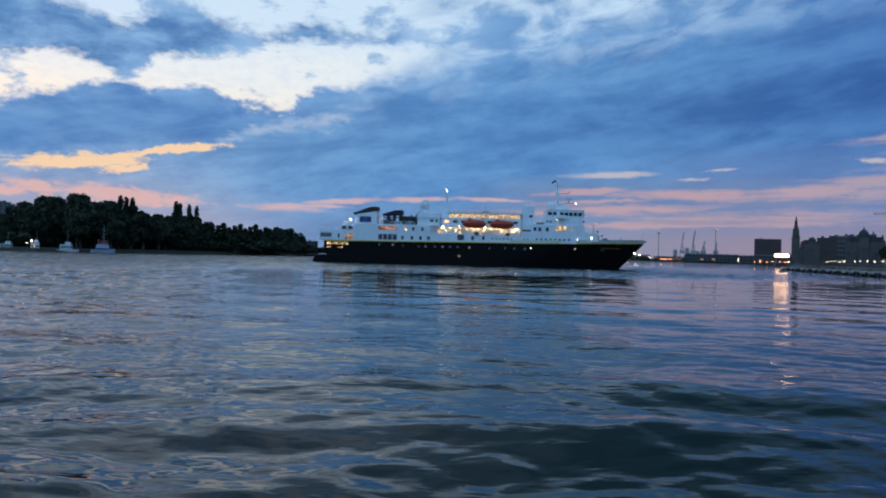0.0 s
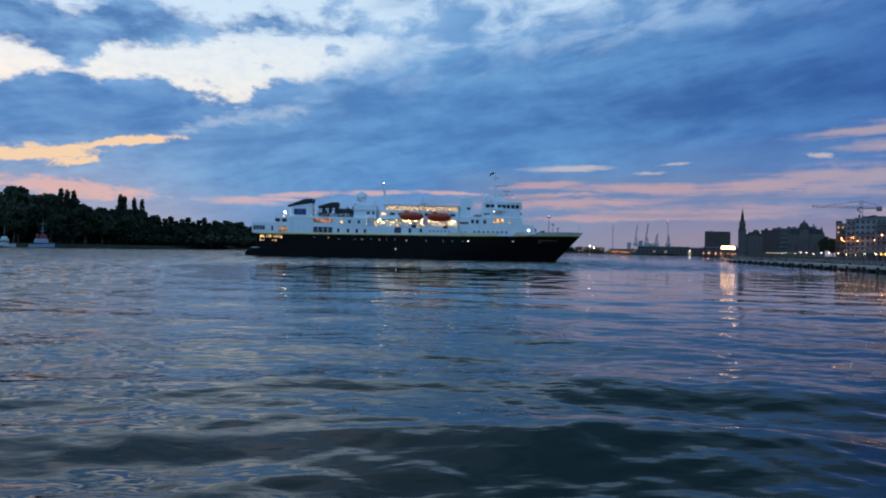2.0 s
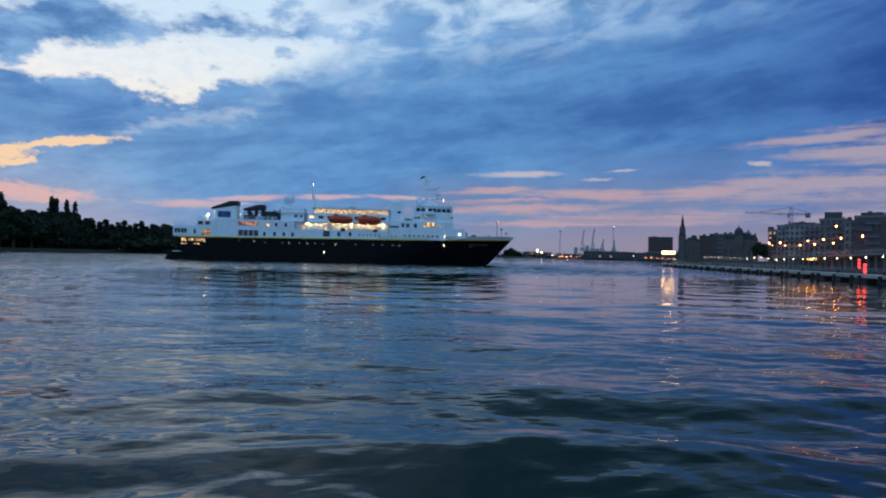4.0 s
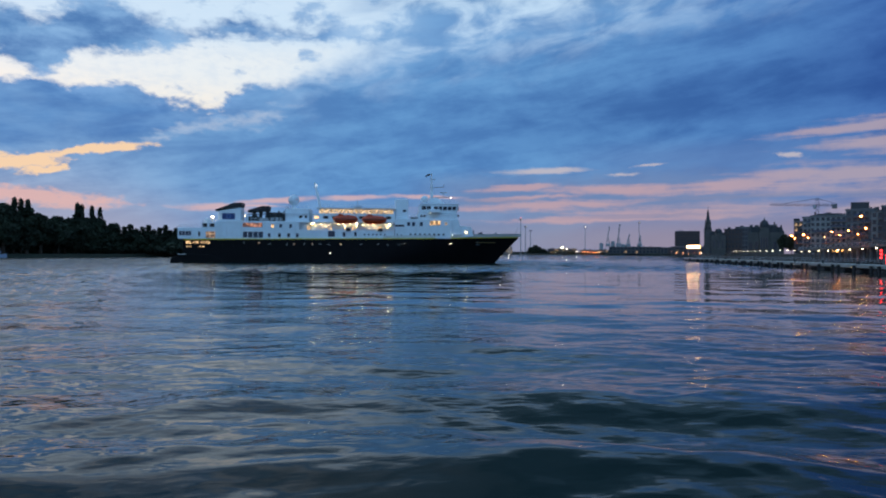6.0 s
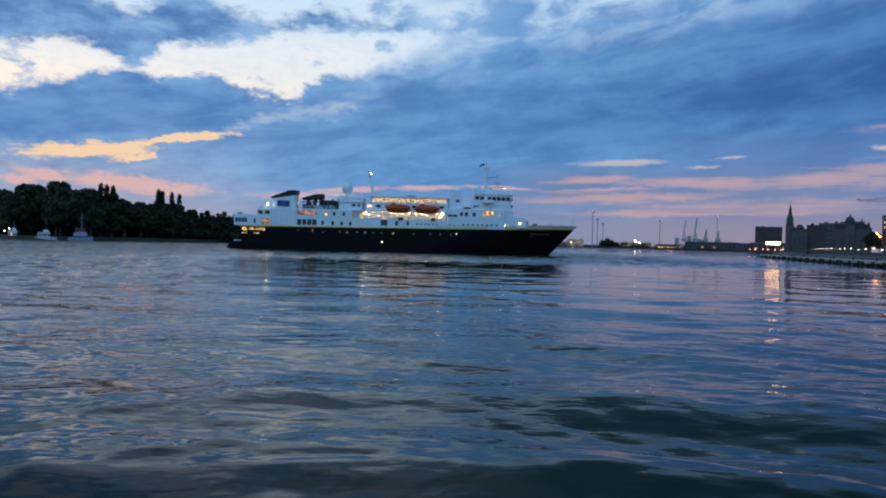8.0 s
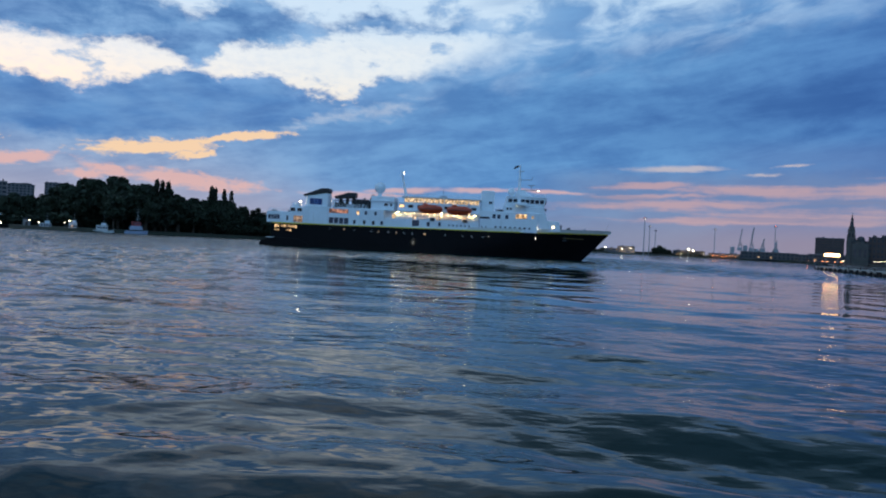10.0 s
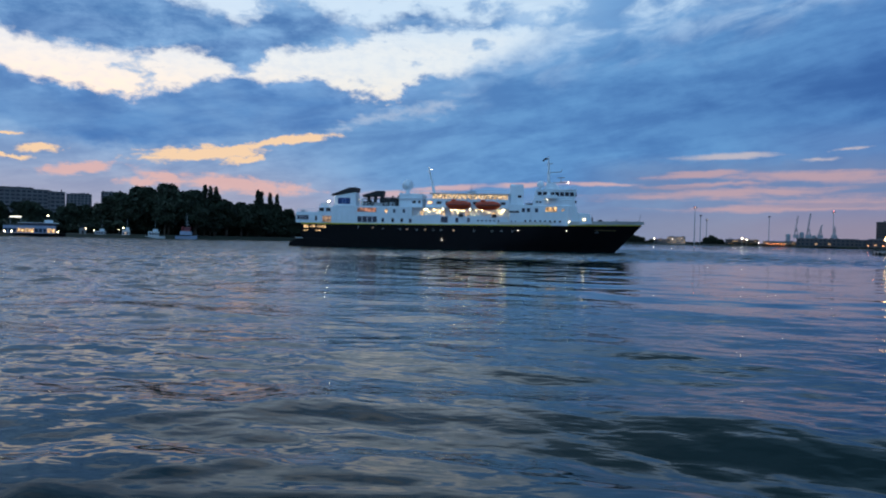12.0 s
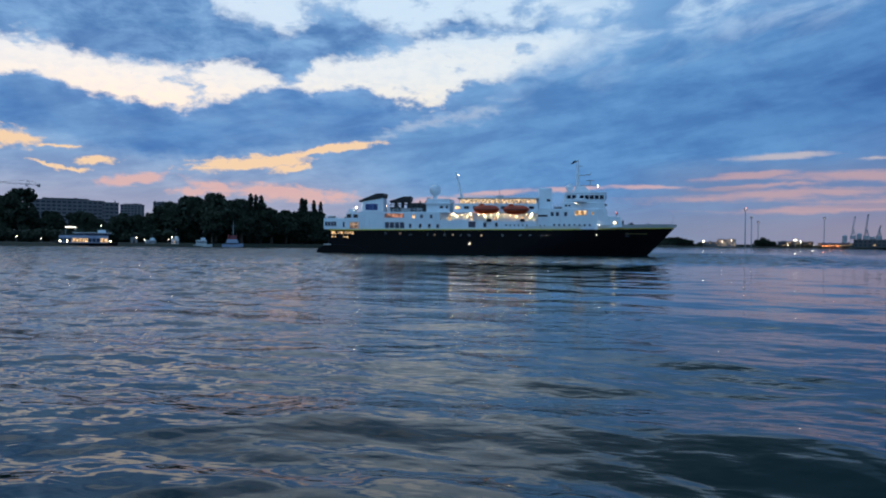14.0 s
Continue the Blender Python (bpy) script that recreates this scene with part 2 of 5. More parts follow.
    sky = g.mix(mul(cream_m, 0.8), sky, (0.58, 0.52, 0.55))
    sky = g.mix(mul(g.ramp(add(thread, mul(combed, 0.8)), -0.2, 0.8), 0.75), sky, (0.72, 0.46, 0.45))
    pink_m = g.ramp(add(pink, ragged), -0.10, 0.65)
    sky = g.mix(mul(pink_m, 0.82), sky, (0.78, 0.47, 0.43))
    warm_m = g.ramp(add(warm, mul(ragged, 0.9)), -0.05, 0.50)
    sky = g.mix(mul(warm_m, 0.96), sky, (0.95, 0.66, 0.42))
    sky = g.mix(g.ramp(el, 0.0, -3.0), sky, (0.10, 0.13, 0.22))
    bg = g.node("ShaderNodeBackground")
    g.put(bg.inputs[0], sky)
    bg.inputs[1].default_value = 1.0
    g.put(g.node("ShaderNodeOutputWorld").inputs[0], bg.outputs[0])


build_sky()

# ---------------------------------------------------------------- materials


def material(name, color, rough=0.6, metal=0.0, vary=0.25, scale=1.0, bump=0.0, bump_scale=None, emit=None, power=0.0, per_object=0.0, streaks=0.0):
    """A surface with stains and grain at two scales; streaks: runs of dirt down upright faces."""
    m = bpy.data.materials.new(name)
    m.use_nodes = True
    g = Graph(m.node_tree)
    b = m.node_tree.nodes["Principled BSDF"]
    co = g.node("ShaderNodeTexCoord").outputs["Object"]
    col = tuple(color)
    if vary:
        big = g.noise(co, 0.35 * scale, 4.0, 0.6)
        small = g.noise(co, 4.0 * scale, 5.0, 0.6)
        f = g.math("ADD", g.math("MULTIPLY", big, 0.6), g.math("MULTIPLY", small, 0.4))
        dark = tuple(c * (1 - vary) for c in color)
        light = tuple(min(1.0, c * (1 + vary)) for c in color)
        out = g.mix(g.ramp(f, 0.34, 0.66), dark, light)
        if streaks:
            runs = g.node("ShaderNodeMapping")
            runs.inputs["Scale"].default_value = (2.2, 2.2, 0.12)
            g.put(runs.inputs[0], co)
            s = g.ramp(g.noise(runs.outputs[0], 1.0, 4.0, 0.6), 0.55, 0.78)
            out = g.mix(g.math("MULTIPLY", s, streaks), out, tuple(c * 0.55 for c in (color[0], color[1] * 0.9, color[2] * 0.8)))
        if per_object:
            info = g.node("ShaderNodeObjectInfo")
            hue = g.node("ShaderNodeHueSaturation")
            g.put(hue.inputs["Value"], g.ramp(info.outputs["Random"], 0.0, 1.0, 1 - per_object, 1 + per_object))
            g.put(hue.inputs["Color"], out)
            out = hue.outputs[0]
        g.put(b.inputs["Base Color"], out)
        g.put(b.inputs["Roughness"], g.ramp(small, 0.3, 0.7, max(0.02, rough - 0.08), min(1.0, rough + 0.08)))
    else:
        b.inputs["Base Color"].default_value = (*col, 1)
        b.inputs["Roughness"].default_value = rough
    b.inputs["Metallic"].default_value = metal
    if bump:
        bn = g.node("ShaderNodeBump")
        bn.inputs["Strength"].default_value = bump
        bn.inputs["Distance"].default_value = 0.05
        g.put(bn.inputs["Height"], g.noise(co, bump_scale or 3.0, 5.0, 0.6))
        g.put(b.inputs["Normal"], bn.outputs[0])
    if emit:
        b.inputs["Emission Color"].default_value = (*emit, 1)
        b.inputs["Emission Strength"].default_value = power
    return m


def lit_room(name, emit, power, scale=0.8):
    """A window with a lit, uneven room behind it."""
    m = material(name, (0.05, 0.05, 0.05), 0.15, vary=0.0)
    g = Graph(m.node_tree)
    b = m.node_tree.nodes["Principled BSDF"]
    n = g.noise(g.node("ShaderNodeTexCoord").outputs["Object"], scale * 1.8, 3.0, 0.6)
    b.inputs["Emission Color"].default_value = (*emit, 1)
    g.put(b.inputs["Emission Strength"], g.ramp(n, 0.42, 0.70, power * 0.16, power * 1.9))
    return m


def water_material():
    m = bpy.data.materials.new("river_water")
    m.use_nodes = True
    g = Graph(m.node_tree)
    b = m.node_tree.nodes["Principled BSDF"]
    co = g.node("ShaderNodeTexCoord").outputs["Object"]
    stretch = g.node("ShaderNodeMapping")
    stretch.inputs["Scale"].default_value = (0.5, 1.0, 1.0)
    stretch.inputs["Rotation"].default_value = (0, 0, radians(6))
    g.put(stretch.inputs[0], co)
    v = stretch.outputs[0]
    silt = g.noise(co, 0.03, 4.0, 0.6)
    g.put(b.inputs["Base Color"], g.mix(g.ramp(silt, 0.35, 0.65), (0.007, 0.018, 0.017), (0.011, 0.025, 0.023)))
    b.inputs["IOR"].default_value = 1.333
    b.inputs["Specular IOR Level"].default_value = 0.44
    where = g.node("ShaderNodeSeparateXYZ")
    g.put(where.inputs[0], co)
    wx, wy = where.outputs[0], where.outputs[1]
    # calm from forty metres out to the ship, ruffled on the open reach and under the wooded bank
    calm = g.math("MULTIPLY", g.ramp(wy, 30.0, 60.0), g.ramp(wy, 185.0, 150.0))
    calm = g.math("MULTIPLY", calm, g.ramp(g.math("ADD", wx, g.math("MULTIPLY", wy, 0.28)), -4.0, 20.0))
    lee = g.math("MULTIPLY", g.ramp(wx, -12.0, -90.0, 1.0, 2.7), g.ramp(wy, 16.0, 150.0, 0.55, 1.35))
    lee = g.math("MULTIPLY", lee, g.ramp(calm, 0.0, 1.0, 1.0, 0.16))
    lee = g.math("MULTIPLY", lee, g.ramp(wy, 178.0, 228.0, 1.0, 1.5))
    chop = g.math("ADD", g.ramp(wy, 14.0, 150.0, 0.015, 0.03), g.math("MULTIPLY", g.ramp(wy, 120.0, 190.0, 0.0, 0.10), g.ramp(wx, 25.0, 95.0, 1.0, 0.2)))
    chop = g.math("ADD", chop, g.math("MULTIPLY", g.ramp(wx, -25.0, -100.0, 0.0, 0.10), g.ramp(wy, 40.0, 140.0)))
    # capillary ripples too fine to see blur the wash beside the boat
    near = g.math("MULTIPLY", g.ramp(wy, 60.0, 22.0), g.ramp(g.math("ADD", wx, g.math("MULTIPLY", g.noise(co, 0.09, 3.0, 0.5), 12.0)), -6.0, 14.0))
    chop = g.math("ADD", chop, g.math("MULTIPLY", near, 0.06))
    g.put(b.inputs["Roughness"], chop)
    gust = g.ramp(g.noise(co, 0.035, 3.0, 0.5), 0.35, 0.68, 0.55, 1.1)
    h1 = g.noise(v, 0.95, 2.0, 0.45, 0.5)
    h2 = g.noise(v, 3.1, 1.5, 0.45, 0.3)
    h3 = g.noise(v, 0.16, 2.0, 0.5, 0.2)
    h = g.math("ADD", g.math("MULTIPLY", h1, 0.26), g.math("MULTIPLY", h2, 0.14))
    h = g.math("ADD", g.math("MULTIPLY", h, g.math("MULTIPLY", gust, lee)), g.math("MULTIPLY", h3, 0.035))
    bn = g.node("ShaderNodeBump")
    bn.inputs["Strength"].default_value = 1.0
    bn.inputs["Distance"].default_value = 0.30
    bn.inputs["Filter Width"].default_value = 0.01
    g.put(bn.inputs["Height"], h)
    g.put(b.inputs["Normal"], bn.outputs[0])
    return m


def leaf_material(name, color):
    m = material(name, color, 0.75, vary=0.45, scale=0.6)
    return m


WATER = water_material()
HULL = material("black_hull_paint", (0.0035, 0.0035, 0.0045), 0.55, vary=0.3, scale=0.5, bump=0.15, bump_scale=0.6, streaks=0.3)
for _n in HULL.node_tree.nodes:
    if _n.type == "BSDF_PRINCIPLED":
        _n.inputs["Specular IOR Level"].default_value = 0.12
WHITE = material("white_ship_paint", (0.74, 0.80, 0.84), 0.4, vary=0.06, scale=0.6, bump=0.08, bump_scale=1.2, streaks=0.35)
CREAM = material("cream_ship_paint", (0.62, 0.62, 0.60), 0.45, vary=0.1, scale=0.6, streaks=0.4)
YELLOW = material("yellow_stripe_paint", (0.75, 0.58, 0.03), 0.4, vary=0.12)
DECK = material("grey_green_deck", (0.16, 0.18, 0.17), 0.8, vary=0.2)
SOOT = material("black_funnel_paint", (0.012, 0.012, 0.014), 0.55, vary=0.3, scale=0.8)
LOGO = material("blue_panel_paint", (0.008, 0.04, 0.16), 0.35, vary=0.08)
ORANGE = material("orange_lifeboat_plastic", (0.52, 0.055, 0.012), 0.4, vary=0.14, scale=1.2, streaks=0.25)
STEEL = material("painted_grey_steel", (0.32, 0.34, 0.36), 0.5, vary=0.15)
DARKSTEEL = material("dark_machinery_paint", (0.03, 0.032, 0.035), 0.6, vary=0.3)
GLASS = material("dark_window_glass", (0.012, 0.018, 0.026), 0.08, vary=0.2)
BLUEGLASS = material("blue_reflecting_glass", (0.03, 0.055, 0.09), 0.06, vary=0.2)
WARMROOM = lit_room("lit_cabin_window", (1.0, 0.60, 0.26), 1.3)
LOUNGE = lit_room("lit_lounge_glass", (1.0, 0.68, 0.36), 1.0, 1.1)
BULB = material("warm_lamp_glass", (0.8, 0.7, 0.5), 0.4, vary=0.0, emit=(1.0, 0.66, 0.30), power=30)
COOLBULB = material("white_lamp_glass", (0.8, 0.8, 0.8), 0.4, vary=0.0, emit=(1.0, 0.80, 0.52), power=34)
FLOOD = material("flood_lamp_lens", (0.8, 0.75, 0.6), 0.4, vary=0.0, emit=(1.0, 0.72, 0.36), power=45)
FLAGCLOTH = material("dark_flag_cloth", (0.02, 0.012, 0.015), 0.9, vary=0.3)

# ---------------------------------------------------------------- mesh words


def part(name, bm, mat, parent=None, label="", smooth=False):
    """Link a bmesh as one mesh object, under a thing or part if one is given."""
    me = bpy.data.meshes.new(name)
    bm.to_mesh(me)
    bm.free()
    me.materials.append(mat)
    if smooth:
        for p in me.polygons:
            p.use_smooth = True
    ob = new(name, me)
    ob.parent = parent
    if label:
        tagged(ob, label)
    return ob


def alike(name, ob, m, parent=None):
    """One more object on ob's mesh."""
    o = new(name, ob.data)
    o.parent = parent
    o.matrix_basis = m
    return o


def empty(name, m, label, category, group="", kind=""):
    ob = new(name)
    ob.empty_display_size = 0.5
    ob.matrix_basis = m
    return tagged(ob, label, category, group, kind)


def add_box(bm, x0, x1, y0, y1, z0, z1, bevel=0.0, m=None):
    mat4 = Matrix.Translation(((x0 + x1) / 2, (y0 + y1) / 2, (z0 + z1) / 2)) @ Matrix.Diagonal((x1 - x0, y1 - y0, z1 - z0, 1))
    made = bmesh.ops.create_cube(bm, size=1, matrix=(m @ mat4) if m else mat4)["verts"]
    if bevel:
        edges = {e for v in made for e in v.link_edges}
        bmesh.ops.bevel(bm, geom=list(edges), offset=bevel, segments=1, affect="EDGES")
    return bm


def box(x0, x1, y0, y1, z0, z1, bevel=0.0):
    return add_box(bmesh.new(), x0, x1, y0, y1, z0, z1, bevel)


def add_rod(bm, a, b, r0, r1=None, seg=8):
    a, b = Vector(a), Vector(b)
    d = b - a
    m = Matrix.Translation((a + b) / 2) @ d.to_track_quat("Z", "Y").to_matrix().to_4x4()
    bmesh.ops.create_cone(bm, cap_ends=True, segments=seg, radius1=r0, radius2=r0 if r1 is None else r1, depth=d.length, matrix=m)
    return bm


def rod(a, b, r0, r1=None, seg=8):
    return add_rod(bmesh.new(), a, b, r0, r1, seg)


def add_ball(bm, c, r, seg=12, squash=1.0):
    bmesh.ops.create_uvsphere(bm, u_segments=seg, v_segments=max(6, seg // 2 + 2), radius=r, matrix=Matrix.Translation(c) @ Matrix.Diagonal((1, 1, squash, 1)))
    return bm


def ball(c, r, seg=12, squash=1.0):
    return add_ball(bmesh.new(), c, r, seg, squash)


def prism(outline, axis, lo, hi, bevel=0.0):
    """A flat outline drawn out along an axis: 'y' for (x, z) outlines, 'z' for (x, y) ones."""
    bm = bmesh.new()
    rows = []
    for w in (lo, hi):
        rows.append([bm.verts.new((p[0], w, p[1]) if axis == "y" else (p[0], p[1], w)) for p in outline])
    n = len(outline)
    bm.faces.new(rows[0])
    bm.faces.new(rows[1][::-1])
    for i in range(n):
        bm.faces.new((rows[0][i], rows[1][i], rows[1][(i + 1) % n], rows[0][(i + 1) % n]))
    bmesh.ops.recalc_face_normals(bm, faces=bm.faces[:])
    if bevel:
        bmesh.ops.bevel(bm, geom=bm.edges[:], offset=bevel, segments=1, affect="EDGES")
    return bm


def grid_mesh(name, pts, mat, smooth=True):
    """A sheet from rows of points (numpy, rows x columns x 3)."""
    n, m, _ = pts.shape
    idx = np.arange(n * m).reshape(n, m)
    faces = np.stack([idx[:-1, :-1], idx[:-1, 1:], idx[1:, 1:], idx[1:, :-1]], -1).reshape(-1, 4)
    me = bpy.data.meshes.new(name)
    me.from_pydata(pts.reshape(-1, 3).tolist(), [], faces.tolist())
    me.materials.append(mat)
    if smooth:
        me.polygons.foreach_set("use_smooth", [True] * len(me.polygons))
    me.update()
    return new(name, me)


# ---------------------------------------------------------------- river
rng = np.random.default_rng(7)


def river():
    """One sheet of water to the horizon: fine near the camera, with swell, chop and the wash of the boat."""
    ys = [2.0]
    while ys[-1] < 4500:
        grow = ys[-1] * 0.0072 + 0.035
        ys.append(ys[-1] + (min(grow, 0.8) if ys[-1] < 340 else grow))
    ys = np.array([-4500.0, -60.0] + ys)
    u = np.linspace(-1, 1, 620)
    yy = ys[:, None] * np.ones((1, u.size))
    half = 27 + np.maximum(ys, 0) * 0.86
    xx = 9 + half[:, None] * u[None, :]
    cell = np.maximum(np.gradient(ys)[:, None], half[:, None] * 2 / u.size)
    zz = np.zeros_like(xx)
    for k in range(70):
        lam = 0.55 * (14 / 0.55) ** rng.random()
        turn = rng.normal(radians(95), 0.75)
        kx, ky = 2 * math.pi / lam * math.cos(turn), 2 * math.pi / lam * math.sin(turn)
        amp = 0.0030 * lam ** 0.95 * (0.6 + 0.8 * rng.random())
        fade = np.clip(lam / (3.2 * cell) - 0.5, 0, 1)
        zz += amp * fade * np.sin(kx * xx + ky * yy + rng.random() * 6.28)
    # wash of the boat: two or three long low ridges, broken along their length
    bend = 0.9 * np.sin(xx * 0.11 + 0.6) + 0.5 * np.sin(xx * 0.23 + 2.0)
    for at_y, tall, wide in ((14.4, 0.37, 1.6), (19.4, 0.20, 1.9), (10.4, 0.20, 1.3), (25.5, 0.14, 2.2)):
        uneven = 0.62 + 0.30 * np.sin(xx * 0.17 + at_y) + 0.22 * np.sin(xx * 0.41 + at_y * 3)
        zz += tall * uneven * np.exp(-(((yy - at_y - bend) / wide) ** 2))
    zz *= 0.16 + 0.84 * np.exp(-np.maximum(yy - 9, 0) / 26)
    # steeper short seas on the open reach and under the wooded bank

    def step(v, a, b):
        s_ = np.clip((v - a) / (b - a), 0, 1)
        return s_ * s_ * (3 - 2 * s_)

    ruffled = np.maximum(step(yy, 165, 225), 0.5 * step(-xx, -5, 60) * step(yy, 45, 140))
    ruffled = np.maximum(ruffled, 0.22 * step(yy, 30, 85))
    ruffled *= 1 - 0.6 * step(xx, 35, 100)
    for k in range(26):
        lam = 2.4 + 8 * rng.random() ** 1.4
        turn = rng.normal(radians(94), 0.75)
        fade = np.clip(lam / (2.6 * cell) - 0.6, 0, 1)
        zz += 0.018 * lam / 6.28 * fade * ruffled * np.sin(6.28 / lam * (math.cos(turn) * xx + math.sin(turn) * yy) + rng.random() * 6.28)
    # short confused chop close by, most of it where the wash runs out beside the boat
    lively = (1.0 - 0.4 * step(xx, -14, 2)) * step(-yy, -95, -45) * (0.3 + 0.7 * np.exp(-np.maximum(yy - 9, 0) / 40))
    for k in range(28):
        lam = 0.5 * (2.6 / 0.5) ** rng.random()
        turn = rng.normal(radians(86), 0.7)
        fade = np.clip(lam / (3.0 * cell) - 0.5, 0, 1)
        zz += 0.0036 * lam * fade * lively * np.sin(6.283 / lam * (math.cos(turn) * xx + math.sin(turn) * yy) + rng.random() * 6.28)
    # short steep seas further out, where the stream is ruffled, and along the wooded side
    open_reach = step(yy, 122, 168) * (1 - 0.75 * step(xx, 40, 105))
    open_reach = np.maximum(open_reach, 0.75 * step(-(xx + 0.28 * yy), -6, 16) * step(yy, 26, 60)) * (1 - step(yy, 330, 430))
    for k in range(44):
        lam = 1.3 * (7.4 / 1.3) ** rng.random()
        turn = rng.normal(radians(92), 0.6)
        fade = np.clip(lam / (2.4 * cell) - 0.5, 0, 1)
        zz += 0.044 * lam / 6.283 * fade * open_reach * np.sin(6.283 / lam * (math.cos(turn) * xx + math.sin(turn) * yy) + rng.random() * 6.28)
    zz[:2] = 0
    pts = np.stack([xx, yy, zz], -1)
    left, rightc = pts[:, :1].copy(), pts[:, -1:].copy()
    left[..., 0], rightc[..., 0] = -4600, 4600
    left[..., 2] = rightc[..., 2] = 0
    return grid_mesh("water", np.concatenate([left, pts, rightc], 1), WATER)


water = tagged(river(), "dark blue rippled river water reflecting the dusk sky", "water", kind="structure")
GRASS = material("dark_bank_grass", (0.016, 0.021, 0.010), 0.9, vary=0.4, scale=0.4, bump=0.5, bump_scale=1.5)


def ground():
    """The banks: one sheet from the water's edge to the horizon, all round the reach."""
    shore = [(-900, -900), (-420, 0), (-300, 190), (-243, 285), (-203, 342), (-176, 378), (-150, 415), (-112, 475), (-70, 560), (-10, 760),
             (90, 1080), (220, 1250), (330, 1330), (430, 1330), (520, 1180), (470, 980), (365, 760), (285, 560), (232, 400), (205, 300),
             (190, 210), (185, 120), (200, -100), (500, -900)]
    rows = []
    mid = Vector((0, 300))
    for i, p in enumerate(shore):
        p = Vector(p)
        a, b = Vector(shore[max(0, i - 1)]), Vector(shore[min(len(shore) - 1, i + 1)])
        t = (b - a).normalized()
        n = Vector((-t.y, t.x))
        far = mid + (p - mid).normalized() * 4600
        quay = i >= 14
        if quay:
            prof = [(0, -2.5), (0.3, 3.6), (1.2, 3.7), (60, 3.9)]
        else:
            prof = [(-2, -2.0), (1.5, 0.35), (6, 1.6), (60, 2.4)]
        rows.append([(p.x + n.x * d, p.y + n.y * d, z) for d, z in prof] + [(far.x, far.y, 6.0)])
    return grid_mesh("ground", np.array(rows), GRASS, smooth=False)


tagged(ground(), "dark grassy river banks and quay ground", "ground", kind="structure")

# ---------------------------------------------------------------- the ship: stern at x 0, bow at x 112, her starboard side at -y


def yellow_z(x):
    return 7.4 + 0.6 * min(1, x / 60) + (0.9 * ((x - 60) / 50) ** 1.6 if x > 60 else 0)


def half_beam(x, z):
    stem = 103.3 + 0.94 * max(z, -1.0)
    start = 58 + 1.6 * z
    b = 8.2
    if x > start:
        t = min(1.0, (x - start) / (stem - start))
        b *= max(0.0, 1 - t ** (1.75 + 0.11 * max(z, 0)))
    if x < 14:
        b *= 1 - 0.10 * ((14 - x) / 14) ** 2
    return b


def hull_shell():
    bm = bmesh.new()
    n, k = 74, 9
    sides = []
    for sgn in (-1, 1):
        grid = []
        for i in range(n + 1):
            s = 1 - (1 - i / n) ** 1.25
            col = []
            for j in range(k + 1):
                f = j / k
                zt = yellow_z(3 + s * 107)
                z = -1.6 + f * (zt + 1.6)
                stem = 103.3 + 0.94 * max(z, -1.0)
                stern = 3.2 + 1.2 * max(0.0, (2.5 - z) / 4)
                x = stern + s * (stem - stern)
                col.append(bm.verts.new((x, sgn * half_beam(x, z), z)))
            grid.append(col)
        for i in range(n):
            for j in range(k):
                bm.faces.new((grid[i][j], grid[i + 1][j], grid[i + 1][j + 1], grid[i][j + 1]))
        sides.append(grid)
    for j in range(k):
        bm.faces.new((sides[0][0][j], sides[0][0][j + 1], sides[1][0][j + 1], sides[1][0][j]))
    for i in range(n):
        bm.faces.new((sides[0][i][k], sides[0][i + 1][k], sides[1][i + 1][k], sides[1][i][k]))
    bmesh.ops.remove_doubles(bm, verts=bm.verts[:], dist=0.01)
    bmesh.ops.recalc_face_normals(bm, faces=bm.faces[:])
    return bm


def side_strip(x0, x1, lo, hi, out=0.05, thick=0.12, n=40, sides=(-1, 1)):
    """A band that follows the hull's side between two heights (functions of x)."""
    bm = bmesh.new()
    for sgn in sides:
        prev = None
        for i in range(n + 1):
            x = x0 + (x1 - x0) * i / n
            ring = []
            for z, o in ((lo(x), out), (hi(x), out), (hi(x), out - thick), (lo(x), out - thick)):
                ring.append(bm.verts.new((x, sgn * (max(0.02, half_beam(x, z)) + o), z)))
            if prev:
                for a in range(4):
                    bm.faces.new((prev[a], ring[a], ring[(a + 1) % 4], prev[(a + 1) % 4]))
            else:
                bm.faces.new(ring)
            prev = ring
        bm.faces.new(prev[::-1])
    bmesh.ops.recalc_face_normals(bm, faces=bm.faces[:])
    return bm


def rail(path, height=1.05, bars=3, step=1.6, r=0.025):
    """A ship's rail along a line of points."""
    bm = bmesh.new()
    for a, b in zip(path, path[1:]):
        a, b = Vector(a), Vector(b)
        n = max(1, round((b - a).length / step))
        for i in range(n + 1):
            p = a.lerp(b, i / n)
            add_rod(bm, p, p + Vector((0, 0, height)), r, seg=4)
        for k in range(bars):
            h = Vector((0, 0, height * (k + 1) / bars))
            add_rod(bm, a + h, b + h, r, seg=4)
    return bm


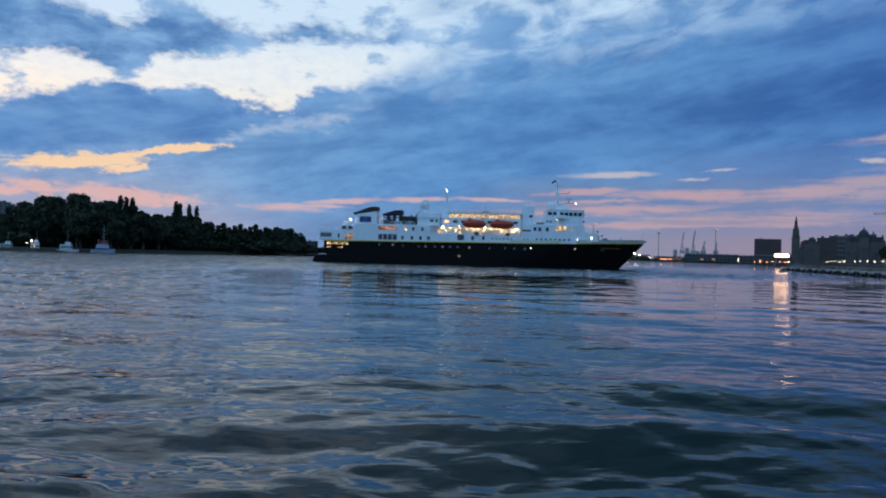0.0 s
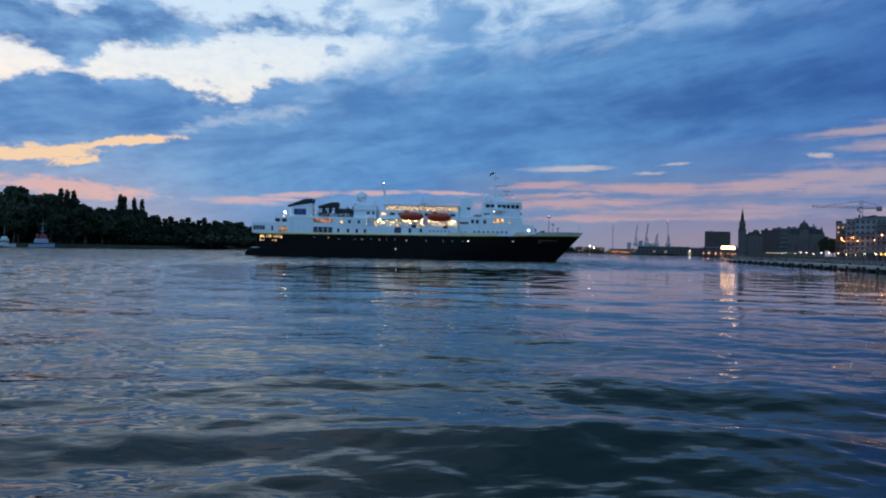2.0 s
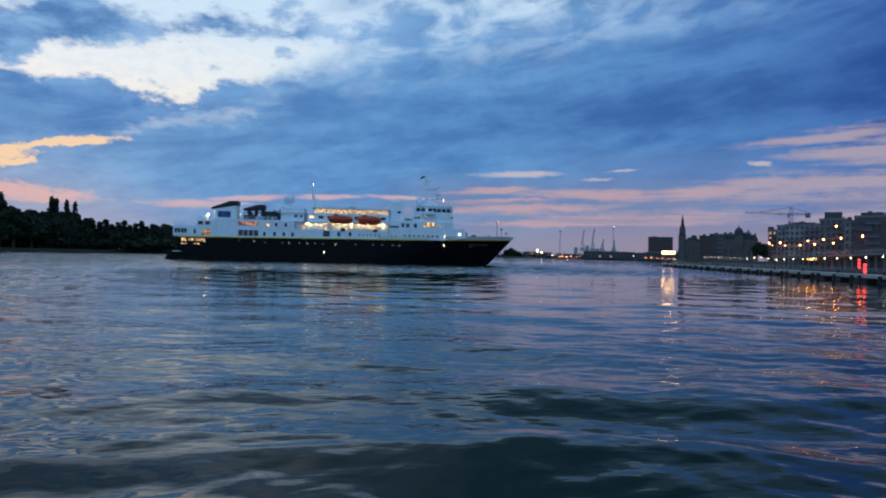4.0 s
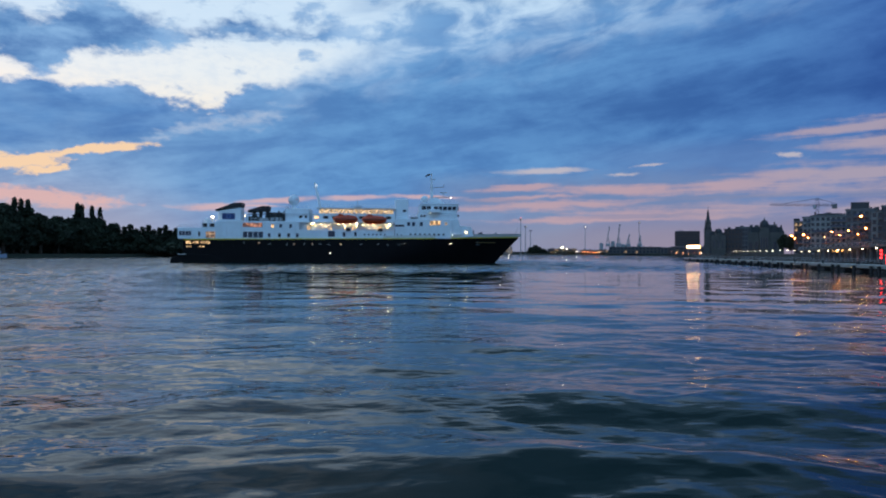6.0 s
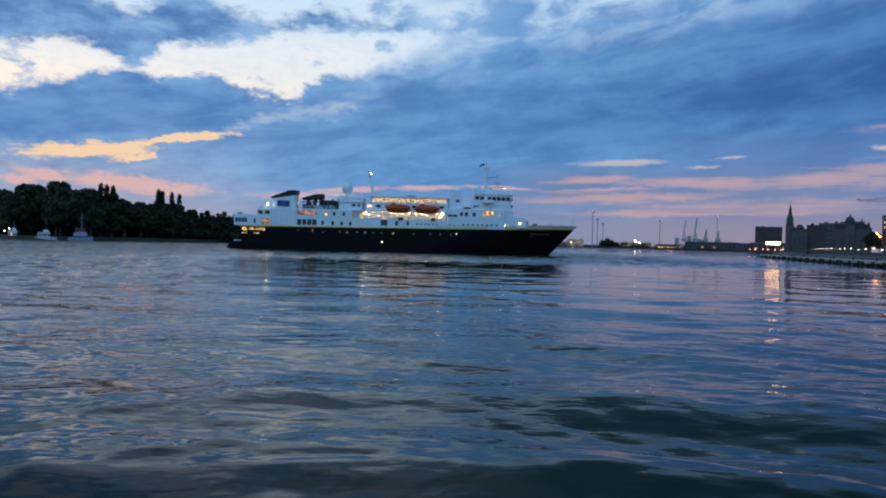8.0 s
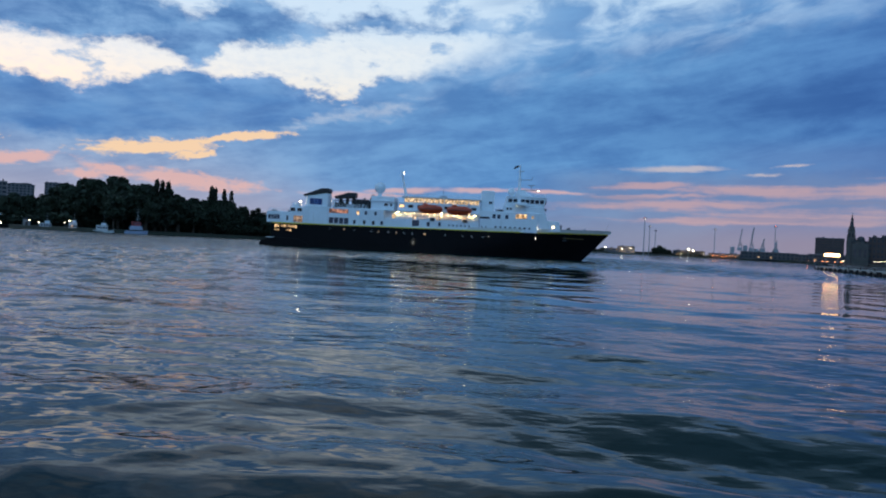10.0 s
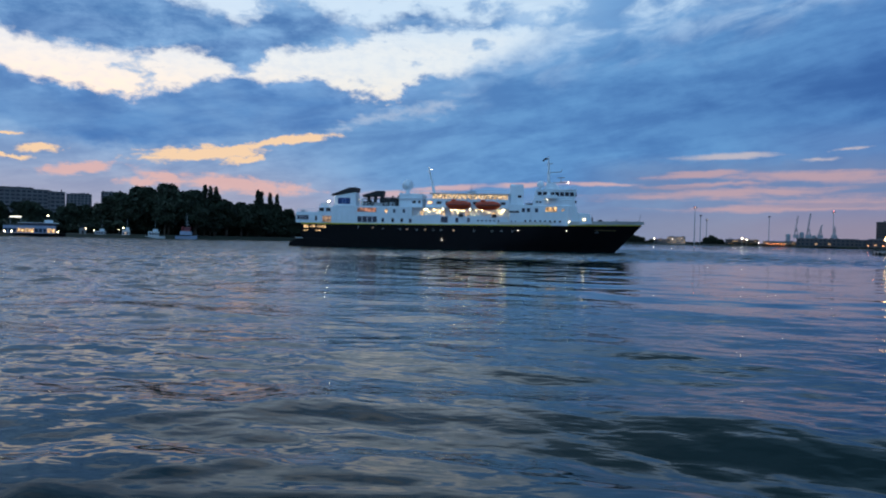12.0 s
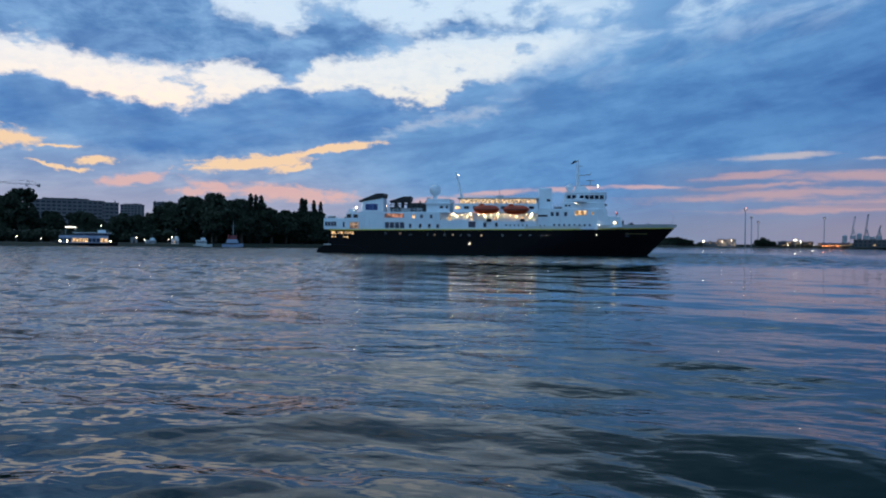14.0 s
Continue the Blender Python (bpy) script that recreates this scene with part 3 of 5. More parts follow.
def window(parent, x, z, w, h, y=-8.0, glass=None, frame_mat=None, name="window", out=0.03, both=False):
    """A window let into a ship's side: a raised frame and a pane."""
    for yy, s in ((y, -1), (-y, 1)) if both else ((y, -1),):
        bm = bmesh.new()
        t = 0.07
        ya, yb = (yy - out - 0.03, yy + 0.06) if s < 0 else (yy - 0.06, yy + out + 0.03)
        for q in ((x - w / 2 - t, x - w / 2, z - h / 2 - t, z + h / 2 + t), (x + w / 2, x + w / 2 + t, z - h / 2 - t, z + h / 2 + t),
                  (x - w / 2, x + w / 2, z + h / 2, z + h / 2 + t), (x - w / 2, x + w / 2, z - h / 2 - t, z - h / 2)):
            add_box(bm, q[0], q[1], ya, yb, q[2], q[3])
        f = part(name, bm, frame_mat or WHITE, parent)
        yc = yy + s * out
        part("pane", box(x - w / 2, x + w / 2, min(yc, yy), max(yc, yy), z - h / 2, z + h / 2), glass or GLASS, f)


def porthole(parent, x, z, r, y, glass):
    bm = rod((x, y + 0.03, z), (x, y - 0.07, z), r + 0.07, seg=14)
    f = part("porthole", bm, STEEL, parent)
    part("pane", rod((x, y - 0.02, z), (x, y - 0.09, z), r, seg=14), glass, f)


def lamp(parent, x, y, z, r=0.2, glass=None, down=False):
    """A deck lamp: a bracket with a glowing globe."""
    f = part("deck_lamp", rod((x, y + 0.35, z + 0.12), (x, y, z + 0.06), 0.05, seg=6), STEEL, parent)
    part("globe", ball((x, y, z - 0.05), r, 10, 0.8), glass or BULB, f)


def deck_house(name, parent, x0, x1, half, z0, z1, bevel=0.12, mat=None):
    return part(name, box(x0, x1, -half, half, z0, z1, bevel), mat or WHITE, parent)


def lifeboat(parent, x0, x1, z0, z1, y):
    """An enclosed lifeboat on its davits."""
    bm = bmesh.new()
    n, k = 18, 14
    rings = []
    L, zc = x1 - x0, z0 + (z1 - z0) * 0.52
    for i in range(n + 1):
        t = i / n * 2 - 1
        f = max(0.02, (1 - abs(t) ** 3.2)) ** 0.62
        ring = []
        for j in range(k):
            a = 2 * math.pi * j / k
            hy = 1.35 * f * math.copysign(abs(math.cos(a)) ** 0.75, math.cos(a))
            top = (z1 - zc) * (0.72 + 0.28 * f) if math.sin(a) > 0 else (zc - z0) * (0.55 + 0.45 * f)
            hz = top * math.copysign(abs(math.sin(a)) ** 0.85, math.sin(a)) * (f ** 0.55)
            ring.append(bm.verts.new((x0 + L * (t + 1) / 2, y + hy, zc + hz)))
        rings.append(ring)
    for a, b in zip(rings, rings[1:]):
        for j in range(k):
            bm.faces.new((a[j], b[j], b[(j + 1) % k], a[(j + 1) % k]))
    bm.faces.new(rings[0])
    bm.faces.new(rings[-1][::-1])
    bmesh.ops.recalc_face_normals(bm, faces=bm.faces[:])
    boat = part("lifeboat", bm, ORANGE, parent, "orange enclosed lifeboat hung on davits", smooth=True)
    part("fender", box(x0 + 0.5, x1 - 0.5, y - 1.46, y - 1.30, zc - 0.1, zc + 0.1, 0.04), DARKSTEEL, boat)
    part("hatch", box(x0 + L * 0.22, x0 + L * 0.40, y - 0.8, y + 0.8, z1 - 0.25, z1 + 0.35, 0.12), ORANGE, boat)
    for i in range(5):
        xx = x0 + L * (0.3 + 0.11 * i)
        part("porthole", rod((xx, y - 1.2, z1 - 0.72), (xx, y - 1.36, z1 - 0.72), 0.13, seg=10), GLASS, boat)
    for xx in (x0 + L * 0.14, x1 - L * 0.14):
        bm = bmesh.new()
        add_box(bm, xx - 0.14, xx + 0.14, -5.6, -5.2, z0 - 0.2, z1 + 0.9)
        add_box(bm, xx - 0.14, xx + 0.14, y - 0.4, -5.2, z1 + 0.6, z1 + 0.9)
        add_rod(bm, (xx, y, z1 + 0.7), (xx, y, z1 - 0.3), 0.05, seg=6)
        part("davit", bm, WHITE, parent)


def cruise_ship():
    s = empty("cruise_ship", pose(0, 0, 0), "small cruise ship, black hull, white decks, lights on, under way", "ship")
    part("hull", hull_shell(), HULL, s, "black hull with raked bow", smooth=False)
    part("stripe", side_strip(3.3, 111.2, lambda x: yellow_z(x) - 0.10, lambda x: yellow_z(x) + 0.16), YELLOW, s, "thin yellow stripe", )
    part("stern_platform", prism([(-0.6, -0.2), (-0.5, 1.0), (0.3, 1.9), (2.2, 2.6), (5.0, 2.9), (12.0, 2.7), (15.5, 1.2), (15.8, -0.5), (0.0, -0.8)], "y", -8.35, 8.35, 0.15), HULL, s)
    part("platform_rim", box(1.6, 4.2, -8.3, 8.3, 2.66, 2.92, 0.08), CREAM, s)
    # bow bulwark, pale above the stripe
    part("bulwark", side_strip(66, 112.3, lambda x: yellow_z(x) + 0.165, lambda x: 9.0 + 1.1 * min(1, max(0, (x - 66) / 42)), 0.0, 0.14, 50), CREAM, s, "pale bow bulwark")
    part("foredeck", prism([(88, -6.2), (96, -5.0), (104, -2.6), (109, -0.4), (109, 0.4), (104, 2.6), (96, 5.0), (88, 6.2)], "z", 8.6, 8.75), DECK, s)
    # lit openings of the mooring deck in the black stern
    for x, w, z, h in ((5.0, 1.5, 6.55, 0.85), (7.3, 1.8, 6.6, 0.75), (9.4, 1.6, 6.6, 0.75), (11.0, 1.1, 6.55, 0.85), (5.0, 1.6, 5.25, 0.32), (8.9, 1.8, 5.25, 0.32)):
        window(s, x, z, w, h, -half_beam(x, z) - 0.02, WARMROOM, HULL, "mooring_port")
    for x in (22.2, 26.8, 30.2, 35.6, 37.9, 41.0, 43.6, 46.1, 48.7, 52.6, 59.1, 64.6, 67.6, 71.0):
        z = 6.2 if x > 28 else 6.5
        porthole(s, x, z, 0.24, -half_beam(x, z), WARMROOM if x in (26.8, 37.9, 43.6, 52.6) else GLASS)
    for x, z in ((49.1, 3.3), (72.9, 6.4), (87.8, 6.6)):
        bm = ball((x, -half_beam(x, z) - 0.15, z), 0.085, 10)
        part("hull_light", bm, COOLBULB, s)
    anchor = bmesh.new()
    ya = -half_beam(97, 7) - 0.1
    add_box(anchor, 96.9, 97.1, ya - 0.2, ya, 6.2, 7.9)
    add_box(anchor, 96.3, 97.7, ya - 0.25, ya, 6.1, 6.5, 0.08)
    part("anchor", anchor, DARKSTEEL, s)

    part("name_bar", side_strip(96.4, 103.2, lambda x: 6.95, lambda x: 7.2, 0.06, 0.1, 12, (-1,)), material("dull_gold_paint", (0.16, 0.12, 0.04), 0.5, vary=0.2), s)
    for x in (15.5, 18.8, 41.5, 57.0, 70.4):
        part("rubbing_plate", box(x - 0.12, x + 0.12, -8.27, -8.15, 5.0, 7.2), HULL, s)
    # aft decks
    aft = deck_house("aft_house", s, 1.5, 13.4, 7.75, 7.62, 11.2)
    for x in (2.4, 3.4, 4.4, 5.3):
        window(aft, x, 9.4, 0.85, 1.4, -7.75, BLUEGLASS)
    window(aft, 8.2, 9.2, 0.6, 1.5, -7.75, GLASS, name="door")
    window(aft, 11.7, 9.0, 2.9, 2.1, -7.75, lit_room("dim_opening", (0.9, 0.55, 0.32), 0.35), name="deck_opening")
    aft2 = deck_house("aft_upper_house", s, 8.9, 13.4, 7.6, 11.2, 12.95)
    for x in (9.9, 12.1):
        window(aft2, x, 12.0, 1.5, 1.15, -7.6, GLASS)
    part("deck_rail", rail([(1.8, 7.5, 11.2), (1.8, -7.5, 11.2), (8.8, -7.5, 11.2)]), WHITE, s)
    part("deck_rail", rail([(9.1, 7.3, 12.95), (9.1, -7.3, 12.95), (13.4, -7.3, 12.95)]), WHITE, s)
    part("locker", box(9.6, 11.6, -6.9, -5.2, 12.95, 14.2, 0.1), WHITE, s)
    lamp(s, 12.1, -7.0, 14.75, 0.26, COOLBULB)
    part("lamp_post", rod((12.1, -6.6, 12.95), (12.1, -6.6, 14.9), 0.06), STEEL, s)
    lamp(s, 22.0, -6.9, 15.2, 0.09)

    # main house with the funnel
    house = deck_house("main_house", s, 13.4, 39.4, 8.0, 7.7, 13.4)
    window(house, 24.8, 12.15, 6.2, 1.35, -8.0, lit_room("dim_deck_opening", (1.0, 0.42, 0.24), 0.42, 0.6), name="deck_opening")
    for i in range(4):
        window(house, 22.5 + i * 1.62, 9.1, 1.42, 1.9, -8.0, BLUEGLASS)
    for x, g_ in ((31.0, WARMROOM), (33.6, BLUEGLASS), (36.7, BLUEGLASS)):
        window(house, x, 11.95, 0.8, 1.15, -8.0, g_)
    for x, g_ in ((30.0, BLUEGLASS), (33.2, GLASS), (36.1, GLASS), (38.8, BLUEGLASS)):
        window(house, x, 8.95, 0.8, 1.25, -8.0, g_)
    part("deck_rail", rail([(21.2, -7.9, 13.4), (34.0, -7.9, 13.4)]), WHITE, s)
    funnel = part("funnel", prism([(13.6, 13.38), (21.0, 13.38), (20.9, 17.9), (13.8, 16.7)], "y", -6.6, -1.2, 0.35), WHITE, s, "white funnel with slanted black cap")
    part("cap", prism([(12.9, 16.55), (20.95, 18.0), (21.1, 19.35), (18.6, 19.25), (12.8, 17.0)], "y", -6.75, -1.05, 0.12), SOOT, funnel)
    part("panel", box(15.0, 19.0, -6.68, -6.58, 13.95, 15.9), LOGO, funnel, "blue panel with a paler frame in its middle")
    bm = bmesh.new()
    for q in ((16.4, 17.6, 15.35, 15.47), (16.4, 17.6, 14.35, 14.47), (16.4, 16.52, 14.47, 15.35), (17.48, 17.6, 14.47, 15.35)):
        add_box(bm, q[0], q[1], -6.72, -6.66, q[2], q[3])
    part("emblem", bm, material("pale_blue_emblem", (0.12, 0.25, 0.5), 0.4, vary=0.0), funnel)
    # exhaust deck: black slanted uptakes and machinery
    ex = part("exhaust_uptake", prism([(22.8, 16.3), (29.4, 16.7), (29.6, 18.4), (27.2, 18.35), (22.7, 17.0)], "y", -5.6, -1.6, 0.15), SOOT, s, "black slanted exhaust uptake")
    for x in (24.2, 26.4, 28.4):
        part("pipe", rod((x, -3.6, 13.4), (x + 0.3, -3.6, 16.8), 0.55, seg=12), DARKSTEEL, ex)
    part("machinery", box(22.4, 26.0, -6.2, 1.0, 13.38, 15.0, 0.15), DARKSTEEL, s)
    part("machinery", box(26.4, 30.2, -5.6, 1.0, 13.38, 14.6, 0.15), STEEL, s)
    for x, h, r_ in ((22.9, 2.1, 0.22), (25.6, 1.7, 0.3), (29.9, 2.6, 0.25), (31.5, 2.2, 0.35), (32.8, 3.2, 0.2)):
        v = rod((x, -6.5, 13.4), (x, -6.5, 13.4 + h), r_, seg=10)
        add_ball(v, (x, -6.6, 13.4 + h), r_ * 1.7, 10, 0.7)
        part("vent", v, DARKSTEEL if x > 25 else WHITE, s)
    part("machinery", box(28.8, 34.6, -4.6, 0.6, 13.38, 16.4, 0.2), DARKSTEEL, s)
    part("machinery", box(30.8, 33.2, -6.6, -4.8, 13.38, 14.7, 0.1), STEEL, s)
    part("crane_arm", add_rod(rod((23.0, -6.8, 15.6), (33.8, -6.0, 15.9), 0.16), (33.8, -6.0, 13.4), (33.8, -6.0, 16.2), 0.22), DARKSTEEL, s)
    part("vent_cowl", prism([(33.6, 16.2), (35.4, 16.2), (35.4, 18.0), (34.6, 18.0)], "y", -3.4, -1.6, 0.1), SOOT, s)
    # radome house
    rh = deck_house("radome_house", s, 34.6, 42.2, 5.4, 13.38, 17.7)
    part("platform", box(33.4, 42.6, -5.9, 5.9, 16.0, 16.2), WHITE, rh)
    window(rh, 39.5, 15.0, 1.1, 0.8, -5.4, GLASS)
    window(rh, 41.2, 15.0, 0.7, 0.9, -5.4, GLASS)
    part("pedestal", rod((36.8, -1.5, 17.7), (36.8, -1.5, 19.2), 0.8, 0.6, 14), WHITE, rh)
    part("radome", ball((36.8, -1.5, 20.6), 1.8, 20), WHITE, rh, "white satellite dome", smooth=True)
    part("deck_rail", rail([(34.6, -5.3, 17.7), (42.2, -5.3, 17.7)]), WHITE, rh)
    mast = part("aft_mast", rod((45.6, 0, 17.0), (43.4, 0, 26.6), 0.55, 0.26, 12), WHITE, s, "leaning white mast with a lamp")
    part("bracket", box(43.0, 44.3, -0.5, 0.5, 25.0, 25.15), WHITE, mast)
    part("mast_lamp", ball((44.3, -0.6, 25.7), 0.12, 10), COOLBULB, mast)

    # lifeboat deck: open gallery behind a low side, boats above, glass lounge on top
    part("gallery_side", box(39.4, 69.6, -8.05, -7.9, 7.72, 10.7, 0.03), WHITE, s)
    part("gallery_side", box(39.4, 69.6, 7.9, 8.05, 7.72, 10.7, 0.03), WHITE, s)
    part("gallery_floor", box(39.4, 69.6, -7.9, 7.9, 9.5, 9.6), DECK, s)
    part("gallery_wall", box(39.4, 69.6, -5.4, 5.4, 7.72, 13.1), WHITE, s)
    part("boat_deck", box(39.4, 69.8, -7.0, 7.0, 13.1, 13.36), WHITE, s)
    for i in range(8):
        x = 41.2 + i * 3.9
        part("stanchion", box(x - 0.1, x + 0.1, -7.9, -7.7, 10.7, 13.1), WHITE, s)
    for x in (43.0, 46.2, 51.6, 55.4, 59.6, 61.4, 66.4, 68.2):
        lamp(s, x, -6.4, 12.6, 0.13)
    for x in (44.4, 47.8, 53.6, 57.4, 63.4, 67.4):
        lamp(s, x, -5.75, 12.1, 0.11)
    for x in (43.6, 49.0, 53.2, 57.6, 62.6, 68.0):
        case = part("flood_lamp", box(x - 0.26, x + 0.26, -7.0, -6.72, 12.62, 13.06, 0.04), STEEL, s)
        part("lens", box(x - 0.14, x + 0.14, -7.06, -7.01, 12.7, 12.98), FLOOD, case)
    for x in (42.2, 48.9, 56.6, 64.9):
        window(s, x, 11.3, 1.2, 1.7, -5.4, LOUNGE, name="gallery_door")
    for x in (60.2, 61.5, 62.8, 64.0, 65.3, 66.6):
        porthole(s, x, 9.35, 0.22, -8.05, GLASS)
    for x, w, z, h in ((49.6, 2.2, 9.5, 1.9), (53.6, 0.9, 9.4, 1.5), (57.2, 0.8, 9.5, 1.3)):
        window(s, x, z, w, h, -8.05, BLUEGLASS, name="side_door")
    for x in (54.9, 65.2):
        part("life_raft", rod((x - 0.7, -8.3, 10.9), (x + 0.7, -8.3, 10.9), 0.5, seg=14), DARKSTEEL, s, "dark life raft canister on the rail")
    lifeboat(s, 50.0, 58.0, 12.75, 15.55, -7.6)
    lifeboat(s, 59.2, 67.2, 12.7, 15.5, -7.6)
    top = part("lounge_house", box(43.2, 69.8, -5.3, 5.3, 13.36, 16.1, 0.08), WHITE, s)
    for i in range(9):
        window(top, 44.6 + i * 2.9, 14.9, 1.6, 0.9, -5.3, GLASS if i % 3 else WARMROOM)
    n = 15
    for i in range(n):
        x0 = 45.4 + i * (69.4 - 45.4) / n
        window(top, x0 + 0.8, 16.9, 1.4, 1.35, -5.1, LOUNGE, WHITE, "lounge_window")
    part("lounge_core", box(45.2, 69.6, -5.1, 5.1, 16.1, 17.65), WHITE, top)
    part("lounge_roof", box(44.6, 70.2, -5.9, 5.9, 17.65, 18.05, 0.08), CREAM, top)
    part("roof_rail", rail([(46, -5.6, 18.05), (69.6, -5.6, 18.05)], 0.9), WHITE, top)
    part("aerial", rod((57.6, -2, 18.0), (57.6, -2, 21.0), 0.07, seg=6), STEEL, top)
    part("locker", box(56.6, 59.0, -3.2, -1.0, 18.05, 18.8, 0.06), STEEL, top)

    # forward house and bridge
    fwd = part("forward_house", prism([(69.8, 8.1), (95.4, 8.9), (95.3, 9.7), (94.7, 12.1), (91.0, 12.35), (90.5, 14.6), (69.8, 14.55)], "y", -7.1, 7.1, 0.15), WHITE, s)
    part("wing_side", box(69.8, 88.0, -7.95, 7.95, 8.2, 14.5, 0.12), WHITE, fwd)
    window(fwd, 71.4, 12.3, 3.0, 0.6, -7.95, GLASS)
    for x in (74.25, 75.8, 78.3):
        window(fwd, x, 12.85, 0.95, 1.25, -7.95, BLUEGLASS)
    window(fwd, 82.8, 13.2, 3.5, 1.45, -7.95, WARMROOM, name="deck_opening")
    window(fwd, 86.4, 13.1, 0.7, 0.7, -7.95, WARMROOM)
    for i in range(8):
        porthole(fwd, 74.9 + i * 1.52, 9.5, 0.3, -7.95, GLASS)
    for x in (70.6, 71.9):
        porthole(fwd, x, 9.4, 0.16, -7.95, GLASS)
    lvl = part("bridge_deck_house", prism([(76.4, 14.5), (90.2, 14.5), (89.9, 16.5), (77.4, 16.5)], "y", -7.0, 7.0, 0.1), WHITE, s)
    part("deck_rail", rail([(70.2, -7.6, 14.55), (77.0, -7.6, 14.55)]), WHITE, s)
    part("deck_bench", box(74.8, 77.2, -7.5, -6.4, 14.55, 15.1, 0.08), DARKSTEEL, s)
    for x in (72.2, 73.2):
        window(lvl, x + 6.2, 15.5, 0.7, 0.6, -7.0, GLASS)
    br = part("bridge", prism([(77.6, 16.5), (90.0, 16.5), (90.5, 19.3), (78.0, 19.3)], "y", -6.6, 6.6, 0.2), WHITE, s, "white bridge with a band of dark windows")
    part("bridge_wing", box(80.6, 84.4, -9.2, 9.2, 16.5, 17.6, 0.1), WHITE, br)
    for x in (79.2, 80.8):
        window(br, x, 18.2, 1.3, 1.1, -6.6, GLASS)
    for i in range(5):
        window(br, 83.1 + i * 1.5, 18.1, 1.25, 1.2, -6.6, GLASS)
    for i in range(8):
        y = -5.6 + i * 1.6
        bm = box(90.2, 90.55, y - 0.65, y + 0.65, 17.5, 18.7)
        part("front_window", bm, GLASS, br)
    part("bridge_roof", box(78.0, 90.7, -6.8, 6.8, 19.3, 19.55, 0.1), WHITE, br)
    part("roof_rail", rail([(78.4, -6.5, 19.55), (90.2, -6.5, 19.55)], 0.9), WHITE, br)
    lamp(s, 81.4, -7.2, 16.4, 0.06, COOLBULB)
    trunk = part("lift_trunk", box(69.9, 74.2, -3.8, 1.5, 14.5, 21.2, 0.35), WHITE, s)
    window(trunk, 73.0, 17.3, 1.1, 0.8, -3.8, GLASS)
    part("radome", ball((79.6, -2.2, 21.3), 1.25, 16), WHITE, br, "small white satellite dome", smooth=True)
    part("radome_base", rod((79.6, -2.2, 19.6), (79.6, -2.2, 20.6), 0.4, seg=10), WHITE, br)
    # main mast with yards, radar and flag
    mm = part("main_mast", rod((82.2, 0, 19.6), (82.0, 0, 30.3), 0.6, 0.22, 12), WHITE, s, "white signal mast with yards and radar")
    part("mast_foot", prism([(80.6, 19.6), (86.8, 19.6), (84.0, 21.9), (81.4, 21.9)], "y", -1.6, 1.6, 0.2), WHITE, mm)
    for z, x1, yw in ((25.3, 86.0, 2.2), (22.0, 88.3, 3.0), (28.0, 83.4, 1.2)):
        bm = rod((81.4, 0, z), (x1, 0, z + 0.3), 0.12, seg=6)
        add_rod(bm, (82.1, -yw, z), (82.1, yw, z), 0.09, seg=6)
        part("yard", bm, STEEL, mm)
    part("radar_bar", box(84.8, 87.2, -0.12, 0.12, 23.6, 23.85), STEEL, mm)
    part("radar_post", rod((86.0, 0, 22.2), (86.0, 0, 23.6), 0.12, seg=6), STEEL, mm)
    part("yard_post", rod((86.0, 0, 25.6), (86.2, 0, 26.4), 0.10, seg=6), STEEL, mm)
    part("mast_lamp", ball((88.3, -0.4, 22.1), 0.13, 10), COOLBULB, mm)
    flag = prism([(79.9, 29.0), (80.5, 28.9), (80.8, 29.3), (81.6, 29.5), (81.7, 30.1), (80.7, 29.9)], "y", -0.06, 0.06)
    part("flag", flag, FLAGCLOTH, mm)
    # foredeck
    lampbox = part("work_lamp", box(92.4, 93.6, -7.2, -6.6, 9.75, 10.9, 0.08), STEEL, s)
    part("lens", box(92.6, 93.4, -7.26, -7.19, 9.95, 10.7), material("work_lamp_lens", (0.8, 0.8, 0.7), 0.4, vary=0.0, emit=(1.0, 0.84, 0.48), power=3.2), lampbox)
    part("hull_light", ball((88.3, -8.1, 9.5), 0.07, 10), COOLBULB, s)
    part("winch", add_rod(box(97.5, 99.5, -2.2, 2.2, 8.7, 9.7, 0.15), (98.5, -2.6, 9.9), (98.5, 2.6, 9.9), 0.6, seg=14), DARKSTEEL, s)
    sl = part("searchlight", rod((90.2, -5.5, 14.6), (90.2, -5.5, 15.6), 0.09), STEEL, s)
    part("drum", rod((89.9, -5.5, 15.8), (90.7, -5.5, 15.8), 0.34, seg=12), DARKSTEEL, sl)
    part("jackstaff", rod((110.6, 0, 9.9), (111.4, 0, 12.6), 0.06, 0.04, 6), STEEL, s)
    part("post", rod((95.8, -3.6, 9.0), (95.8, -3.6, 11.2), 0.2), DARKSTEEL, s)
    part("bollard", rod((103.6, -1.6, 8.7), (103.6, -1.6, 10.6), 0.22), STEEL, s)
    return s


ship = cruise_ship()

# ---------------------------------------------------------------- trees
LEAF = leaf_material("dark_broadleaf", (0.022, 0.032, 0.014))
LEAF2 = leaf_material("dark_poplar_leaf", (0.020, 0.029, 0.014))
BARK = material("grey_brown_bark", (0.09, 0.07, 0.05), 0.9, vary=0.35, bump=0.6, bump_scale=2.0)


